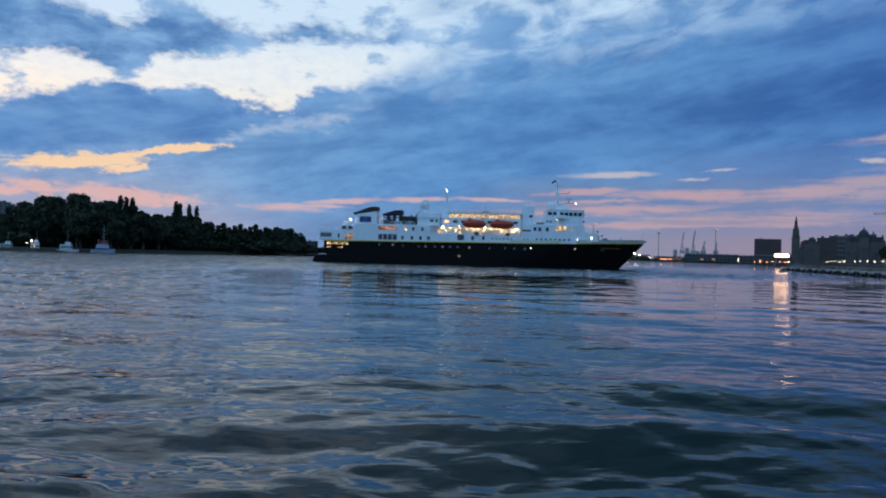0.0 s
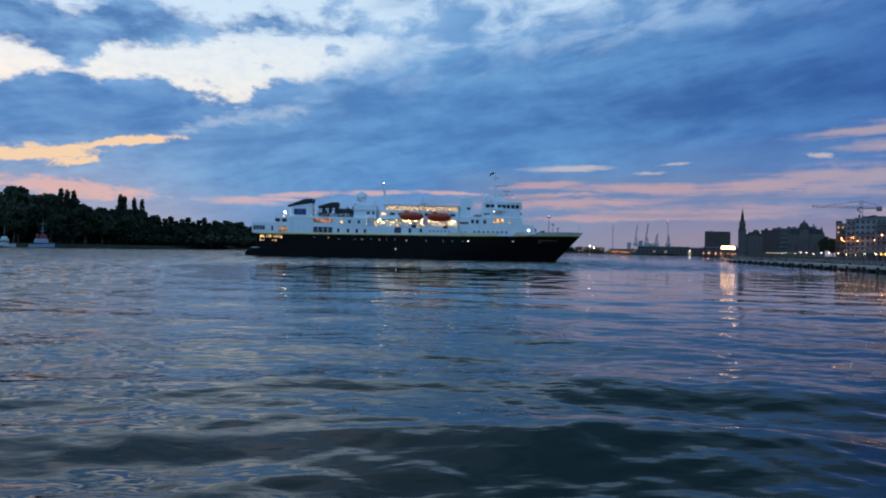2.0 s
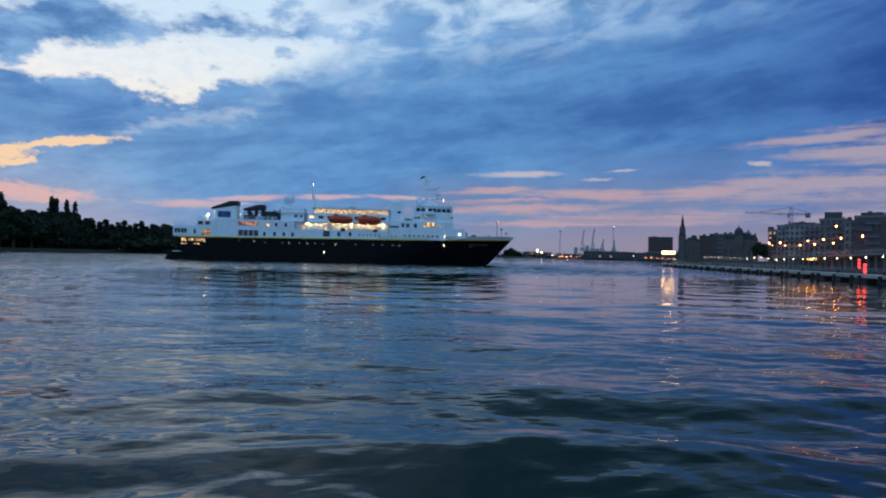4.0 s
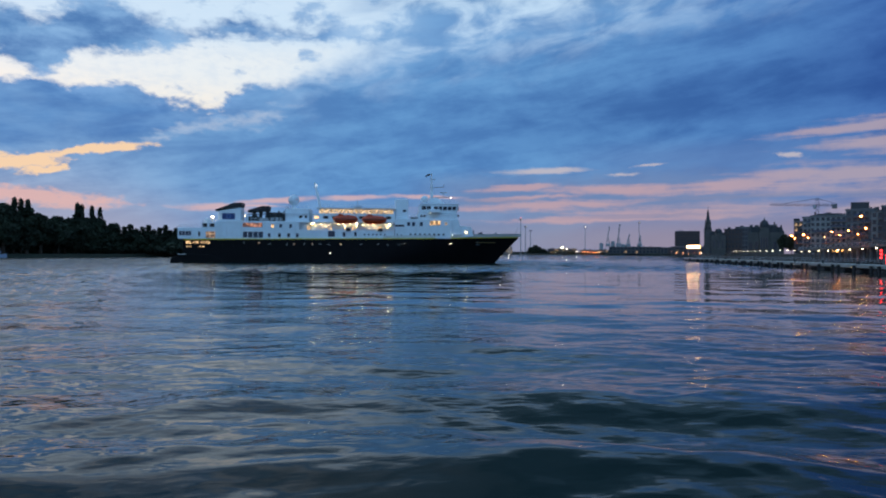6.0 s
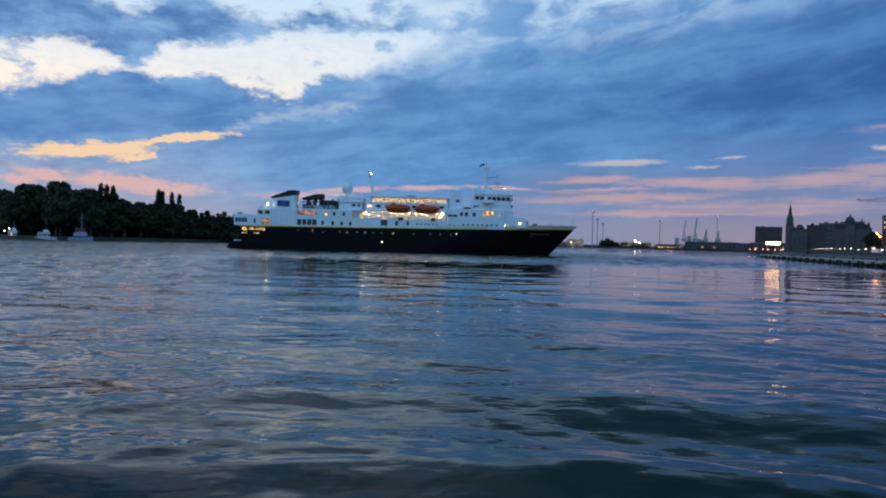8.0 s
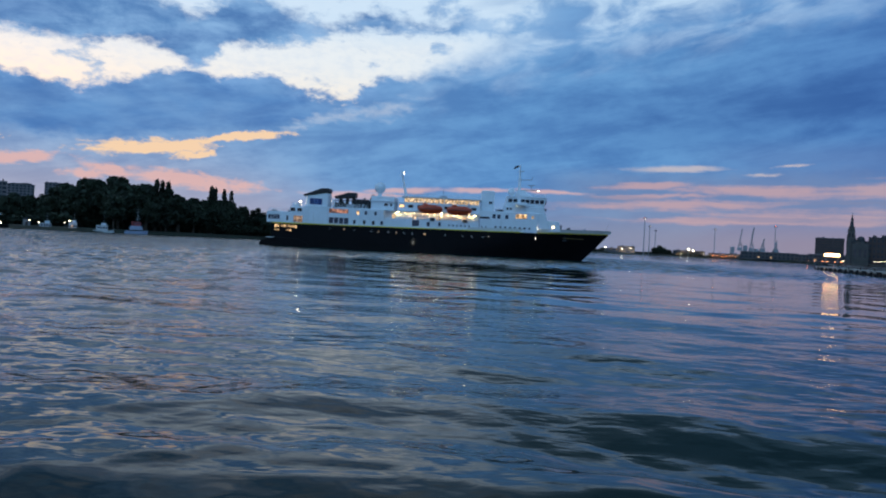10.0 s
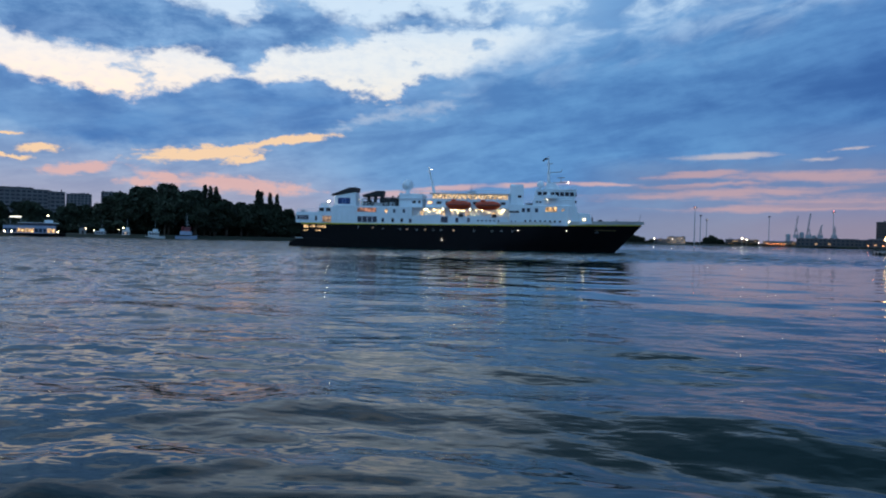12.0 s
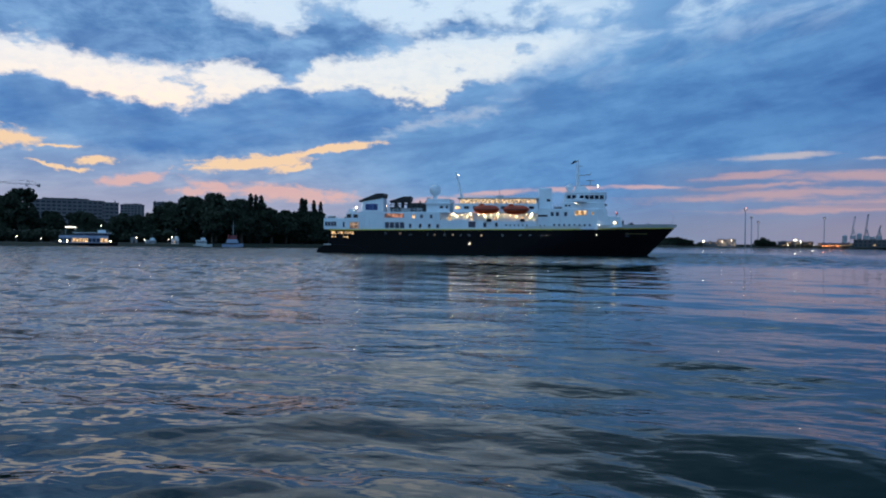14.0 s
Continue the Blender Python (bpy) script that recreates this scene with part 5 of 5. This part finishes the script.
def tower_crane(x, y, base, top, rot, jib, counter):
    c = empty("tower_crane", pose(x, y, base, 0, 0, rot), "grey lattice tower crane above the roofs", "crane")
    h = top - base
    bm = bmesh.new()
    lattice(bm, (0, 0, 0), (0, 0, h), 1.4, 12, 0.09)
    part("mast", bm, DARKSTEEL, c)
    bm = bmesh.new()
    lattice(bm, (0, 0, h - 3.5), (-jib, 0, h - 2.6), 0.9, 16, 0.055)
    part("jib", bm, DARKSTEEL, c)
    bm = bmesh.new()
    lattice(bm, (0, 0, h - 3.5), (counter, 0, h - 3.7), 0.9, 5, 0.07)
    part("counter_jib", bm, DARKSTEEL, c)
    part("counterweight", box(counter - 2.4, counter, -0.9, 0.9, h - 5.4, h - 3.4, 0.1), CONCRETE, c)
    part("cab", box(-1.9, -0.7, -0.9, 0.9, h - 5.4, h - 3.4, 0.1), STEEL, c)
    part("stay", add_rod(rod((0, 0, h), (-jib * 0.7, 0, h - 2.4), 0.09, seg=4), (0, 0, h), (counter, 0, h - 3.2), 0.09, seg=4), DARKSTEEL, c)


tower_crane(238, 351, 3.8, 32.7, -33, 22.5, 9.0)
tower_crane(-449, 520, 2.4, 53, 42, 30, 9)


def light_tower(x, y, top, lit):
    t = empty("light_tower", pose(x, y, 2.5), "tall slim harbour light mast with a lamp ring", "light mast", "harbour light masts")
    part("mast", rod((0, 0, -1), (0, 0, top - 2.5), 0.95, 0.55, 8), STEEL, t)
    part("lamp_ring", rod((0, 0, top - 3.4), (0, 0, top - 1.4), 2.6, 2.2, 12), DARKSTEEL, t)
    part("ring_lamp", ball((0, -2.5, top - 3.0), 0.3 if lit else 0.2, 8), FARBULB, t)
    if lit:
        part("obstruction_lamp", ball((0, 0, top - 0.8), 0.6, 8), MASTRED, t)


for x, y, top, lit in ((55, 1199, 54, 1), (249, 1182, 60, 1), (287, 1327, 53, 0), (328, 1472, 50, 0), (436, 1441, 57, 0), (537, 1404, 66, 1)):
    light_tower(x, y, top, lit)


def dock_crane(x, y, top, rot):
    c = empty("dock_crane", pose(x, y, 2.5, 0, 0, rot), "grey lattice dock crane with a raised boom", "crane", "dock cranes")
    bm = bmesh.new()
    for sx in (-4, 4):
        for sy in (-3, 3):
            add_rod(bm, (sx, sy, -1), (sx * 0.6, sy * 0.6, 16), 0.55, seg=6)
    part("portal", bm, STEEL, c)
    part("machine_house", box(-4.5, 5.5, -3, 3, 16, 22, 0.2), STEEL, c)
    bm = bmesh.new()
    lattice(bm, (-2, 0, 21), (3.5, 0, top - 2.5), 2.0, 10, 0.32)
    part("boom", bm, STEEL, c)
    bm = bmesh.new()
    lattice(bm, (4, 0, 21), (1.5, 0, 34), 1.6, 5, 0.28)
    part("back_mast", bm, STEEL, c)


for x, y, top, rot in ((500, 1490, 62, -18), (521, 1484, 66, -30), (548, 1500, 45, -5), (566, 1478, 42, 30)):
    dock_crane(x, y, top, rot)


def storage_tank(x, y, top):
    t = empty("storage_silo", pose(x, y, 2.5), "pale round harbour silo on the far shore", "silo", "harbour silos")
    part("shell", rod((0, 0, -1), (0, 0, top - 4), 4.2, seg=20), STEEL, t)
    part("cap", rod((0, 0, top - 4), (0, 0, top - 2.5), 4.3, 1.0, 20), STEEL, t)


for x, y, top in ((488, 1496, 26), (512, 1492, 30), (533, 1488, 24)):
    storage_tank(x, y, top)


def street_lamp():
    """A quay street lamp, 8 m high, its foot at the origin."""
    t = empty("street_lamp", pose(0, 0, 0), "lit sodium street lamp on the quay", "street lamp", "quay street lamps")
    part("post", rod((0, 0, -0.3), (0, 0, 7.8), 0.08, 0.05), DARKSTEEL, t)
    part("arm", rod((0, 0, 7.7), (-1.2, -0.6, 8.0), 0.05, seg=6), STEEL, t)
    part("lantern", box(-1.6, -0.9, -0.9, -0.4, 7.98, 8.12, 0.03), DARKSTEEL, t)
    part("bulb", ball((-1.25, -0.65, 7.9), 0.17, 8, 0.8), STREETBULB, t)
    return t


def place_street_lamps():
    rows = [(156, 237, 9.4), (157.5, 238, 8.4), (159.5, 236, 9.8), (160.5, 235, 8.7), (164.5, 232, 8.9), (166.5, 231, 10.6), (168.5, 230, 9.4), (170.5, 228, 11.1),
            (172.5, 226, 9.8), (174.5, 225, 11.6), (173.5, 226, 15.8), (179.5, 221, 12.3)]
    proto = street_lamp()
    for i, (x, y, z) in enumerate(rows):
        t = proto if i == 0 else copy_thing(proto, Matrix())
        t.matrix_basis = pose(x, y, 3.8)
        t.scale = (1, 1, (z - 3.0) / 7.9)


def quay_lamp():
    t = empty("quay_lamp", pose(0, 0, 0), "small round white lamp on a short quay post", "lamp", "lamps along the quay edge")
    part("post", rod((0, 0, -0.6), (0, 0, 1.5), 0.07, 0.05), STEEL, t)
    part("globe", ball((0, 0, 1.65), 0.2, 8), SMALLBULB, t)
    return t


def place_quay_lamps():
    line = [(287, 563), (262, 488), (233, 400), (206, 300), (191, 212), (186, 130)]
    proto, n = quay_lamp(), 0
    for (xa, ya), (xb, yb) in zip(line, line[1:]):
        L = math.hypot(xb - xa, yb - ya)
        k = round(L / 13)
        for i in range(k):
            f = i / k
            t = proto if n == 0 else copy_thing(proto, Matrix())
            t.matrix_basis = pose(xa + (xb - xa) * f + 1.5, ya + (yb - ya) * f, 3.75 + (0.4 if n % 3 else 0.0))
            n += 1


def quay():
    """The stone quay wall with its coping, and the terrace that runs above it."""
    q = empty("quay_wall", pose(0, 0, 0), "dark stone quay wall with a pale coping", "quay wall", kind="structure")
    line = [(365, 760), (285, 560), (232, 400), (205, 300), (190, 210), (185, 120), (188, 40)]
    for (xa, ya), (xb, yb) in zip(line, line[1:]):
        L = math.hypot(xb - xa, yb - ya)
        rot = math.degrees(math.atan2(yb - ya, xb - xa))
        w = part("wall_run", box(0, L, -0.1, 0.7, -2, 3.55), SANDSTONE, q)
        w.matrix_basis = pose(xa, ya, 0, 0, 0, rot)
        c = part("coping", box(0, L, -0.3, 0.9, 3.55, 3.85, 0.05), CONCRETE, q)
        c.matrix_basis = pose(xa, ya, 0, 0, 0, rot)
        k = max(2, round(L / 9))
        bm = bmesh.new()
        for i in range(k):
            add_box(bm, i * L / k, i * L / k + 0.5, 0.7, 0.95, -2, 3.2)
        f = part("fender_timber", bm, DARKSTEEL, q)
        f.matrix_basis = pose(xa, ya, 0, 0, 0, rot)


def terrace():
    t = empty("promenade_terrace", pose(0, 0, 0), "raised grey concrete promenade terrace on columns", "terrace")
    a, b = Vector((196, 300)), Vector((150, 150))
    d = (b - a).normalized()
    n = Vector((-d.y, d.x))
    L = (b - a).length
    rot = math.degrees(math.atan2(d.y, d.x))
    m = pose(a.x, a.y, 0, 0, 0, rot) @ pose(0, 0, 5.3, 0, -0.65, 0)
    slab = part("slab", box(0, L, 0, 14, -0.1, 0.6, 0.05), CONCRETE, t)
    slab.matrix_basis = m
    k = 26
    for i in range(k):
        p = part("column", box(-0.3, 0.3, 0.8, 1.4, -4.5, -0.1), CONCRETE, t) if i == 0 else alike("column", p0, Matrix(), t)
        if i == 0:
            p0 = p
        p.matrix_basis = m @ pose(3 + i * (L - 6) / (k - 1), 0, 0)
    for i in range(0, k, 2):
        p = part("column_lamp", ball((0, 0.6, -0.55), 0.2, 8), SMALLBULB, t) if i == 0 else alike("column_lamp", l0, Matrix(), t)
        if i == 0:
            l0 = p
        p.matrix_basis = m @ pose(3 + i * (L - 6) / (k - 1), 0, 0)
    part("back_wall", box(0, L, 8, 8.4, -5, -0.1), DARKCLAD, t).matrix_basis = m
    part("parapet_rail", rail([(0, 0.2, 0.6), (L, 0.2, 0.6)], 1.1, 3, 2.0, 0.04), STEEL, t).matrix_basis = m


def pontoon():
    """A string of moored floating landing stages: pale decks on dark floats."""
    a, b = Vector((166, 350)), Vector((98, 92))
    d = (b - a).normalized()
    L = (b - a).length
    rot = math.degrees(math.atan2(d.y, d.x))
    n = 13
    step = L / n
    stage = empty("landing_stage", pose(0, 0, 0), "pale floating landing stage on dark floats", "pontoon", "moored landing stages")
    part("deck", box(0.2, step - 0.2, -0.2, 5.2, 1.0, 1.7, 0.06), material("pale_pontoon_concrete", (0.34, 0.34, 0.32), 0.85, vary=0.2, streaks=0.3), stage)
    for k in range(3):
        x = 1.2 + k * (step - 3.4) / 2
        part("float", box(x, x + 2.6, 0.1, 5.1, -0.8, 0.75, 0.2), DARKSTEEL, stage)
        part("fender", rod((x + 1.3, -0.55, 0.1), (x + 1.3, -0.55, 1.5), 0.35, seg=10), SOOT, stage)
    part("kerb_rail", rail([(0.4, 5.0, 1.75), (step - 0.4, 5.0, 1.75)], 1.1, 3, 2.2, 0.03), STEEL, stage)
    part("bollard", rod((step / 2, 0.6, 1.7), (step / 2, 0.6, 2.4), 0.22), DARKSTEEL, stage)
    for i in range(n):
        s = stage if i == 0 else copy_thing(stage, Matrix())
        p = a + d * step * i
        s.matrix_basis = pose(p.x, p.y, 0, 0, 0, rot)
    # mooring piles and red signal lamps
    for k, (x, y) in enumerate(((122.3, 149.1), (123.2, 148.4))):
        s = empty("signal_post", pose(x, y, 0), "steel signal post with red lamps at the landing", "signal lamp", "red signal posts")
        part("post", rod((0, 0, -2), (0, 0, 5.2 - k), 0.28, 0.24), DARKSTEEL, s)
        for j in range(3):
            part("signal_lamp", ball((-0.15, -0.35, 4.6 - k * 1.1 - j * 0.75), 0.26 + 0.06 * k, 8), REDBULB, s)


place_street_lamps()
place_quay_lamps()
quay()
terrace()
pontoon()


def lit_sign():
    s = empty("lit_billboard", pose(268, 563, 3.8, 0, 0, -25), "glowing white billboard on posts on the quay", "billboard")
    part("frame", box(-5.5, 5.5, 0, 0.5, 4.3, 6.9, 0.05), DARKSTEEL, s)
    part("face", box(-5.1, 5.1, -0.06, 0.0, 4.55, 6.65), material("glowing_sign_face", (0.8, 0.75, 0.6), 0.5, vary=0.0, emit=(1.0, 0.52, 0.21), power=13), s)
    for x in (-4, 4):
        part("post", rod((x, 0.25, -0.5), (x, 0.25, 4.4), 0.18), STEEL, s)
    k = empty("quay_kiosk", pose(193, 268, 3.8, 0, 0, -36), "small lit orange kiosk on the quay", "kiosk")
    part("body", box(-2.2, 2.2, 0, 2.5, -0.1, 2.4, 0.05), DARKCLAD, k)
    part("counter_window", box(-1.8, 1.8, -0.06, 0.0, 0.9, 2.1), lit_room("lit_kiosk", (1.0, 0.5, 0.15), 5.0), k)
    part("awning", box(-2.5, 2.5, -1.0, 2.6, 2.4, 2.6, 0.04), BRICK, k)


lit_sign()


def harbour_lamp():
    t = empty("harbour_lamp", pose(0, 0, 0), "distant lit harbour lamp on a pole", "lamp", "lamps on the far shore")
    part("post", rod((0, 0, -1), (0, 0, 5.2), 0.2, 0.14, 6), STEEL, t)
    part("globe", ball((0, 0, 5.6), 0.55, 8), FARBULB, t)
    return t


def place_harbour_lamps():
    r = random.Random(11)
    proto = harbour_lamp()
    orange = empty("orange_harbour_lamp", pose(0, 0, 0), "distant orange harbour lamp on a pole", "lamp", "orange lamps on the far shore")
    part("post", rod((0, 0, -1), (0, 0, 4.0), 0.2, 0.14, 6), STEEL, orange)
    part("globe", ball((0, 0, 4.4), 0.7, 8), FARORANGE, orange)
    n = 0
    for x, y, z, k in ((365, 1354, 4.0, 1.9), (372, 1350, 3.6, 1.5), (232, 1282, 3.0, 1.2), (246, 1280, 6.0, 1.0), (252, 1284, 2.6, 1.3), (226, 1278, 2.0, 1.0), (196, 1240, 2.0, 1.4),
                       (418, 1334, 0.5, 0.8), (455, 1310, 1.5, 1.2), (480, 1260, 2.0, 0.9), (505, 1215, 1.6, 1.0), (430, 1330, 1.2, 0.8), (350, 1345, 1.5, 0.7), (390, 1342, 1.8, 0.8),
                       (500, 1196, 0.6, 0.9), (488, 1060, 1.0, 0.8), (470, 1010, 1.0, 0.8), (430, 900, 2.2, 0.7), (402, 840, 2.0, 0.7), (378, 790, 2.0, 0.6), (340, 700, 2.4, 0.5)):
        t = proto if n == 0 else copy_thing(proto, Matrix())
        t.matrix_basis = pose(x, y, z)
        t.scale = (k, k, k)
        n += 1
    for i in range(22):
        t = orange if i == 0 else copy_thing(orange, Matrix())
        if i < 9:
            t.matrix_basis = pose(405 + 5.2 * i, 1338 - 1.5 * i, 0.5 + r.random())
            t.scale = (0.9, 0.9, 0.9)
        elif i >= 16:
            t.matrix_basis = pose(322 + 6.5 * (i - 16), 735 + 2 * (i % 2), 2.4)
            t.scale = (0.5, 0.5, 0.5)
        else:
            t.matrix_basis = pose(500 - 9 * (i - 9), 1075 - 20 * (i - 9), 1.6)
            t.scale = (0.6, 0.6, 0.6)


place_harbour_lamps()

# ---------------------------------------------------------------- craft and huts along the wooded bank
BLUEPAINT = material("blue_white_boat_paint", (0.32, 0.38, 0.5), 0.45, vary=0.15)
REDPAINT = material("red_deckhouse_paint", (0.30, 0.06, 0.06), 0.5, vary=0.2)


def boat_hull(L, B, H, mat, parent, name="hull"):
    bm = bmesh.new()
    n = 14
    rows = []
    for i in range(n + 1):
        f = i / n
        x = -L / 2 + L * f
        w = B / 2 * (1 - max(0, (f - 0.6) / 0.4) ** 2.2) * (0.86 + 0.14 * min(1, f * 5))
        z = H * (1 + 0.35 * max(0, f - 0.45) ** 1.5 * 2)
        rows.append([bm.verts.new(p) for p in ((x, -w * 0.75, -0.6), (x, -w, z), (x, w, z), (x, w * 0.75, -0.6))])
    for a, b in zip(rows, rows[1:]):
        for j in range(4):
            bm.faces.new((a[j], b[j], b[(j + 1) % 4], a[(j + 1) % 4]))
    bm.faces.new(rows[0])
    bm.faces.new(rows[-1][::-1])
    bmesh.ops.remove_doubles(bm, verts=bm.verts[:], dist=0.01)
    bmesh.ops.recalc_face_normals(bm, faces=bm.faces[:])
    return part(name, bm, mat, parent)


def passenger_boat():
    b = empty("passenger_boat", pose(-227, 315, 0, 0, 0, 39), "moored white passenger boat with lit saloon windows", "boat")
    boat_hull(28, 6, 1.6, HULL, b)
    part("saloon", box(-12.5, 9.5, -2.7, 2.7, 1.6, 5.4, 0.1), BLUEPAINT, b)
    part("roof", box(-6.5, 11.0, -3.0, 3.0, 6.6, 6.85, 0.05), WHITE, b)
    part("upper_cabin", box(-4.5, 10.0, -2.4, 2.4, 5.4, 6.6, 0.08), BLUEGLASS, b)
    part("wheelhouse", box(4.6, 8.4, -1.8, 1.8, 6.85, 8.2, 0.1), WHITE, b)
    for i in range(12):
        x = -11.4 + i * 1.8
        g_ = WARMROOM if (i in (3, 4, 5, 6) or i in (10, 11)) else BLUEGLASS
        part("saloon_window", box(x - 0.75, x + 0.75, -2.78, -2.69, 2.1, 4.0), g_, b)
    part("mast", rod((6.2, 0, 8.0), (6.2, 0, 10.6), 0.08), STEEL, b)
    part("mast_lamp", ball((6.2, -0.2, 10.4), 0.3, 8), SMALLBULB, b)
    for x in (-12.0, -9.0, 10.4):
        part("deck_lamp", ball((x, -2.9, 2.6), 0.36, 8), SMALLBULB, b)
    for i in range(7):
        part("rail_post", rod((-12 + i, -2.6, 5.4), (-12 + i, -2.6, 6.4), 0.04, seg=5), STEEL, b)
    s = empty("landing_sign", pose(-235, 313, 1.8, 0, 0, 40), "small lit white sign on posts at the landing", "sign")
    part("board", box(-2.6, 2.6, 0, 0.3, 7.2, 8.3, 0.04), DARKSTEEL, s)
    part("face", box(-2.4, 2.4, -0.06, 0, 7.4, 8.1), material("lit_landing_sign", (0.8, 0.8, 0.7), 0.5, vary=0.0, emit=(1.0, 0.9, 0.7), power=1.6), s)
    for x in (-2.2, 2.2):
        part("post", rod((x, 0.15, -0.5), (x, 0.15, 7.3), 0.1), STEEL, s)


def tugboat():
    t = empty("tugboat", pose(-174, 364, 0, 0, 0, 20), "moored tug with pale blue hull and red deckhouse", "boat")
    t.scale = (0.75, 0.75, 0.85)
    boat_hull(15, 5, 1.9, BLUEPAINT, t)
    part("deckhouse", prism([(-4.5, 2.6), (4.0, 2.6), (3.4, 5.0), (-4.0, 5.0)], "y", -1.9, 1.9, 0.1), BLUEPAINT, t)
    part("wheelhouse", box(-1.5, 2.8, -1.6, 1.6, 5.0, 7.4, 0.12), REDPAINT, t)
    for i in range(4):
        part("window", box(-1.2 + i, -0.5 + i, -1.68, -1.59, 6.2, 7.0), BLUEGLASS, t)
    part("roof", box(-1.8, 3.2, -1.9, 1.9, 7.4, 7.6, 0.04), REDPAINT, t)
    part("funnel", rod((-2.8, 0, 5.0), (-2.9, 0, 8.0), 0.6, seg=12), REDPAINT, t)
    m = part("mast", rod((0.4, 0, 7.5), (0.4, 0, 17.0), 0.17, 0.07), STEEL, t)
    for z, w in ((13.6, 1.6), (11.2, 1.2), (9.4, 1.9)):
        part("spar", rod((0.4 - w, 0, z), (0.4 + w, 0, z), 0.07, seg=6), STEEL, m)


def cabin_boat(x, y, rot, L, top, lit, label):
    b = empty("cabin_boat", pose(x, y, 0, 0, 0, rot), label, "boat", "small moored craft")
    boat_hull(L, L * 0.3, 1.2, CREAM, b)
    part("cabin", box(-L * 0.36, L * 0.2, -L * 0.11, L * 0.11, 1.2, top - 1.2, 0.08), CREAM, b)
    part("wheelhouse", box(-L * 0.12, L * 0.12, -L * 0.1, L * 0.1, top - 1.2, top, 0.08), WHITE, b)
    for k in range(4):
        xx = -L * 0.30 + k * L * 0.13
        part("window", box(xx, xx + L * 0.09, -L * 0.11 - 0.06, -L * 0.11 + 0.01, 2.0, min(3.0, top - 1.4)), WARMROOM if lit and k == 1 else BLUEGLASS, b)
    part("mast", rod((0, 0, top), (0, 0, top + 4.5), 0.07, 0.04), STEEL, b)
    if lit:
        part("deck_lamp", ball((-L * 0.3, -L * 0.14, top - 0.4), 0.3, 8), SMALLBULB, b)


passenger_boat()
tugboat()
cabin_boat(-213, 348, 34, 9.5, 4.6, False, "moored cream cabin boat below dark trees")
cabin_boat(-203, 355, 32, 7.0, 5.6, True, "small moored cabin boat with a lamp lit")
cabin_boat(-191, 362, 31, 10.0, 5.0, False, "low moored white motor boat below trees")


def bank_bits():
    h = empty("bank_hut", pose(-222, 345, 1.6, 0, 0, 36), "small pale hut with a lamp on the bank", "hut")
    part("body", box(-1.6, 1.6, 0, 3, -0.2, 3.2, 0.05), PALE, h)
    part("roof", prism([(-1.9, 3.2), (1.9, 3.2), (0, 4.6)], "y", -0.3, 3.3), SLATE, h)
    part("door", box(-0.5, 0.5, -0.07, 0.0, 0, 2.0), BRICK, h)
    part("lamp", ball((1.2, -0.2, 3.0), 0.28, 8), SMALLBULB, h)
    proto = quay_lamp()
    tagged(proto, "small white lamp on a short post by the boats", "lamp", "lamps along the boat landing")
    for i, (x, y) in enumerate(((-262, 283), (-256, 290), (-251, 296), (-244, 304), (-206, 352), (-232, 330), (-217, 347))):
        t = proto if i == 0 else copy_thing(proto, Matrix())
        t.matrix_basis = pose(x, y, 1.9 + (i % 3) * 0.5)
    j = empty("boat_jetty", pose(-226, 322, 0, 0, 0, 54), "dark low timber jetty along the boats", "jetty")
    part("deck", box(-40, 75, 0, 3, 0.9, 1.2, 0.04), DARKSTEEL, j)
    for k in range(16):
        part("pile", rod((-38 + k * 7.4, 0.4, -2), (-38 + k * 7.4, 0.4, 1.9), 0.2), DARKSTEEL, j)


bank_bits()

# ---------------------------------------------------------------- movement


def motions():
    rows = []
    for k in range(15):
        t = float(k)
        turn = -0.0671 + 0.00907 * t - 0.000008 * t * t
        rows.append((t, pose(-43.18 - 1.569 * t, 249.38 - 1.6016 * t, 0, 0, 0, math.degrees(turn))))
    walk(ship, rows)
    # the wash keeps beside the boat while the river slides by
    walk(water, [(float(t), pose(drift(t)[0] * 0.86, -0.22 * t, 0)) for t in range(0, 15, 2)])


motions()
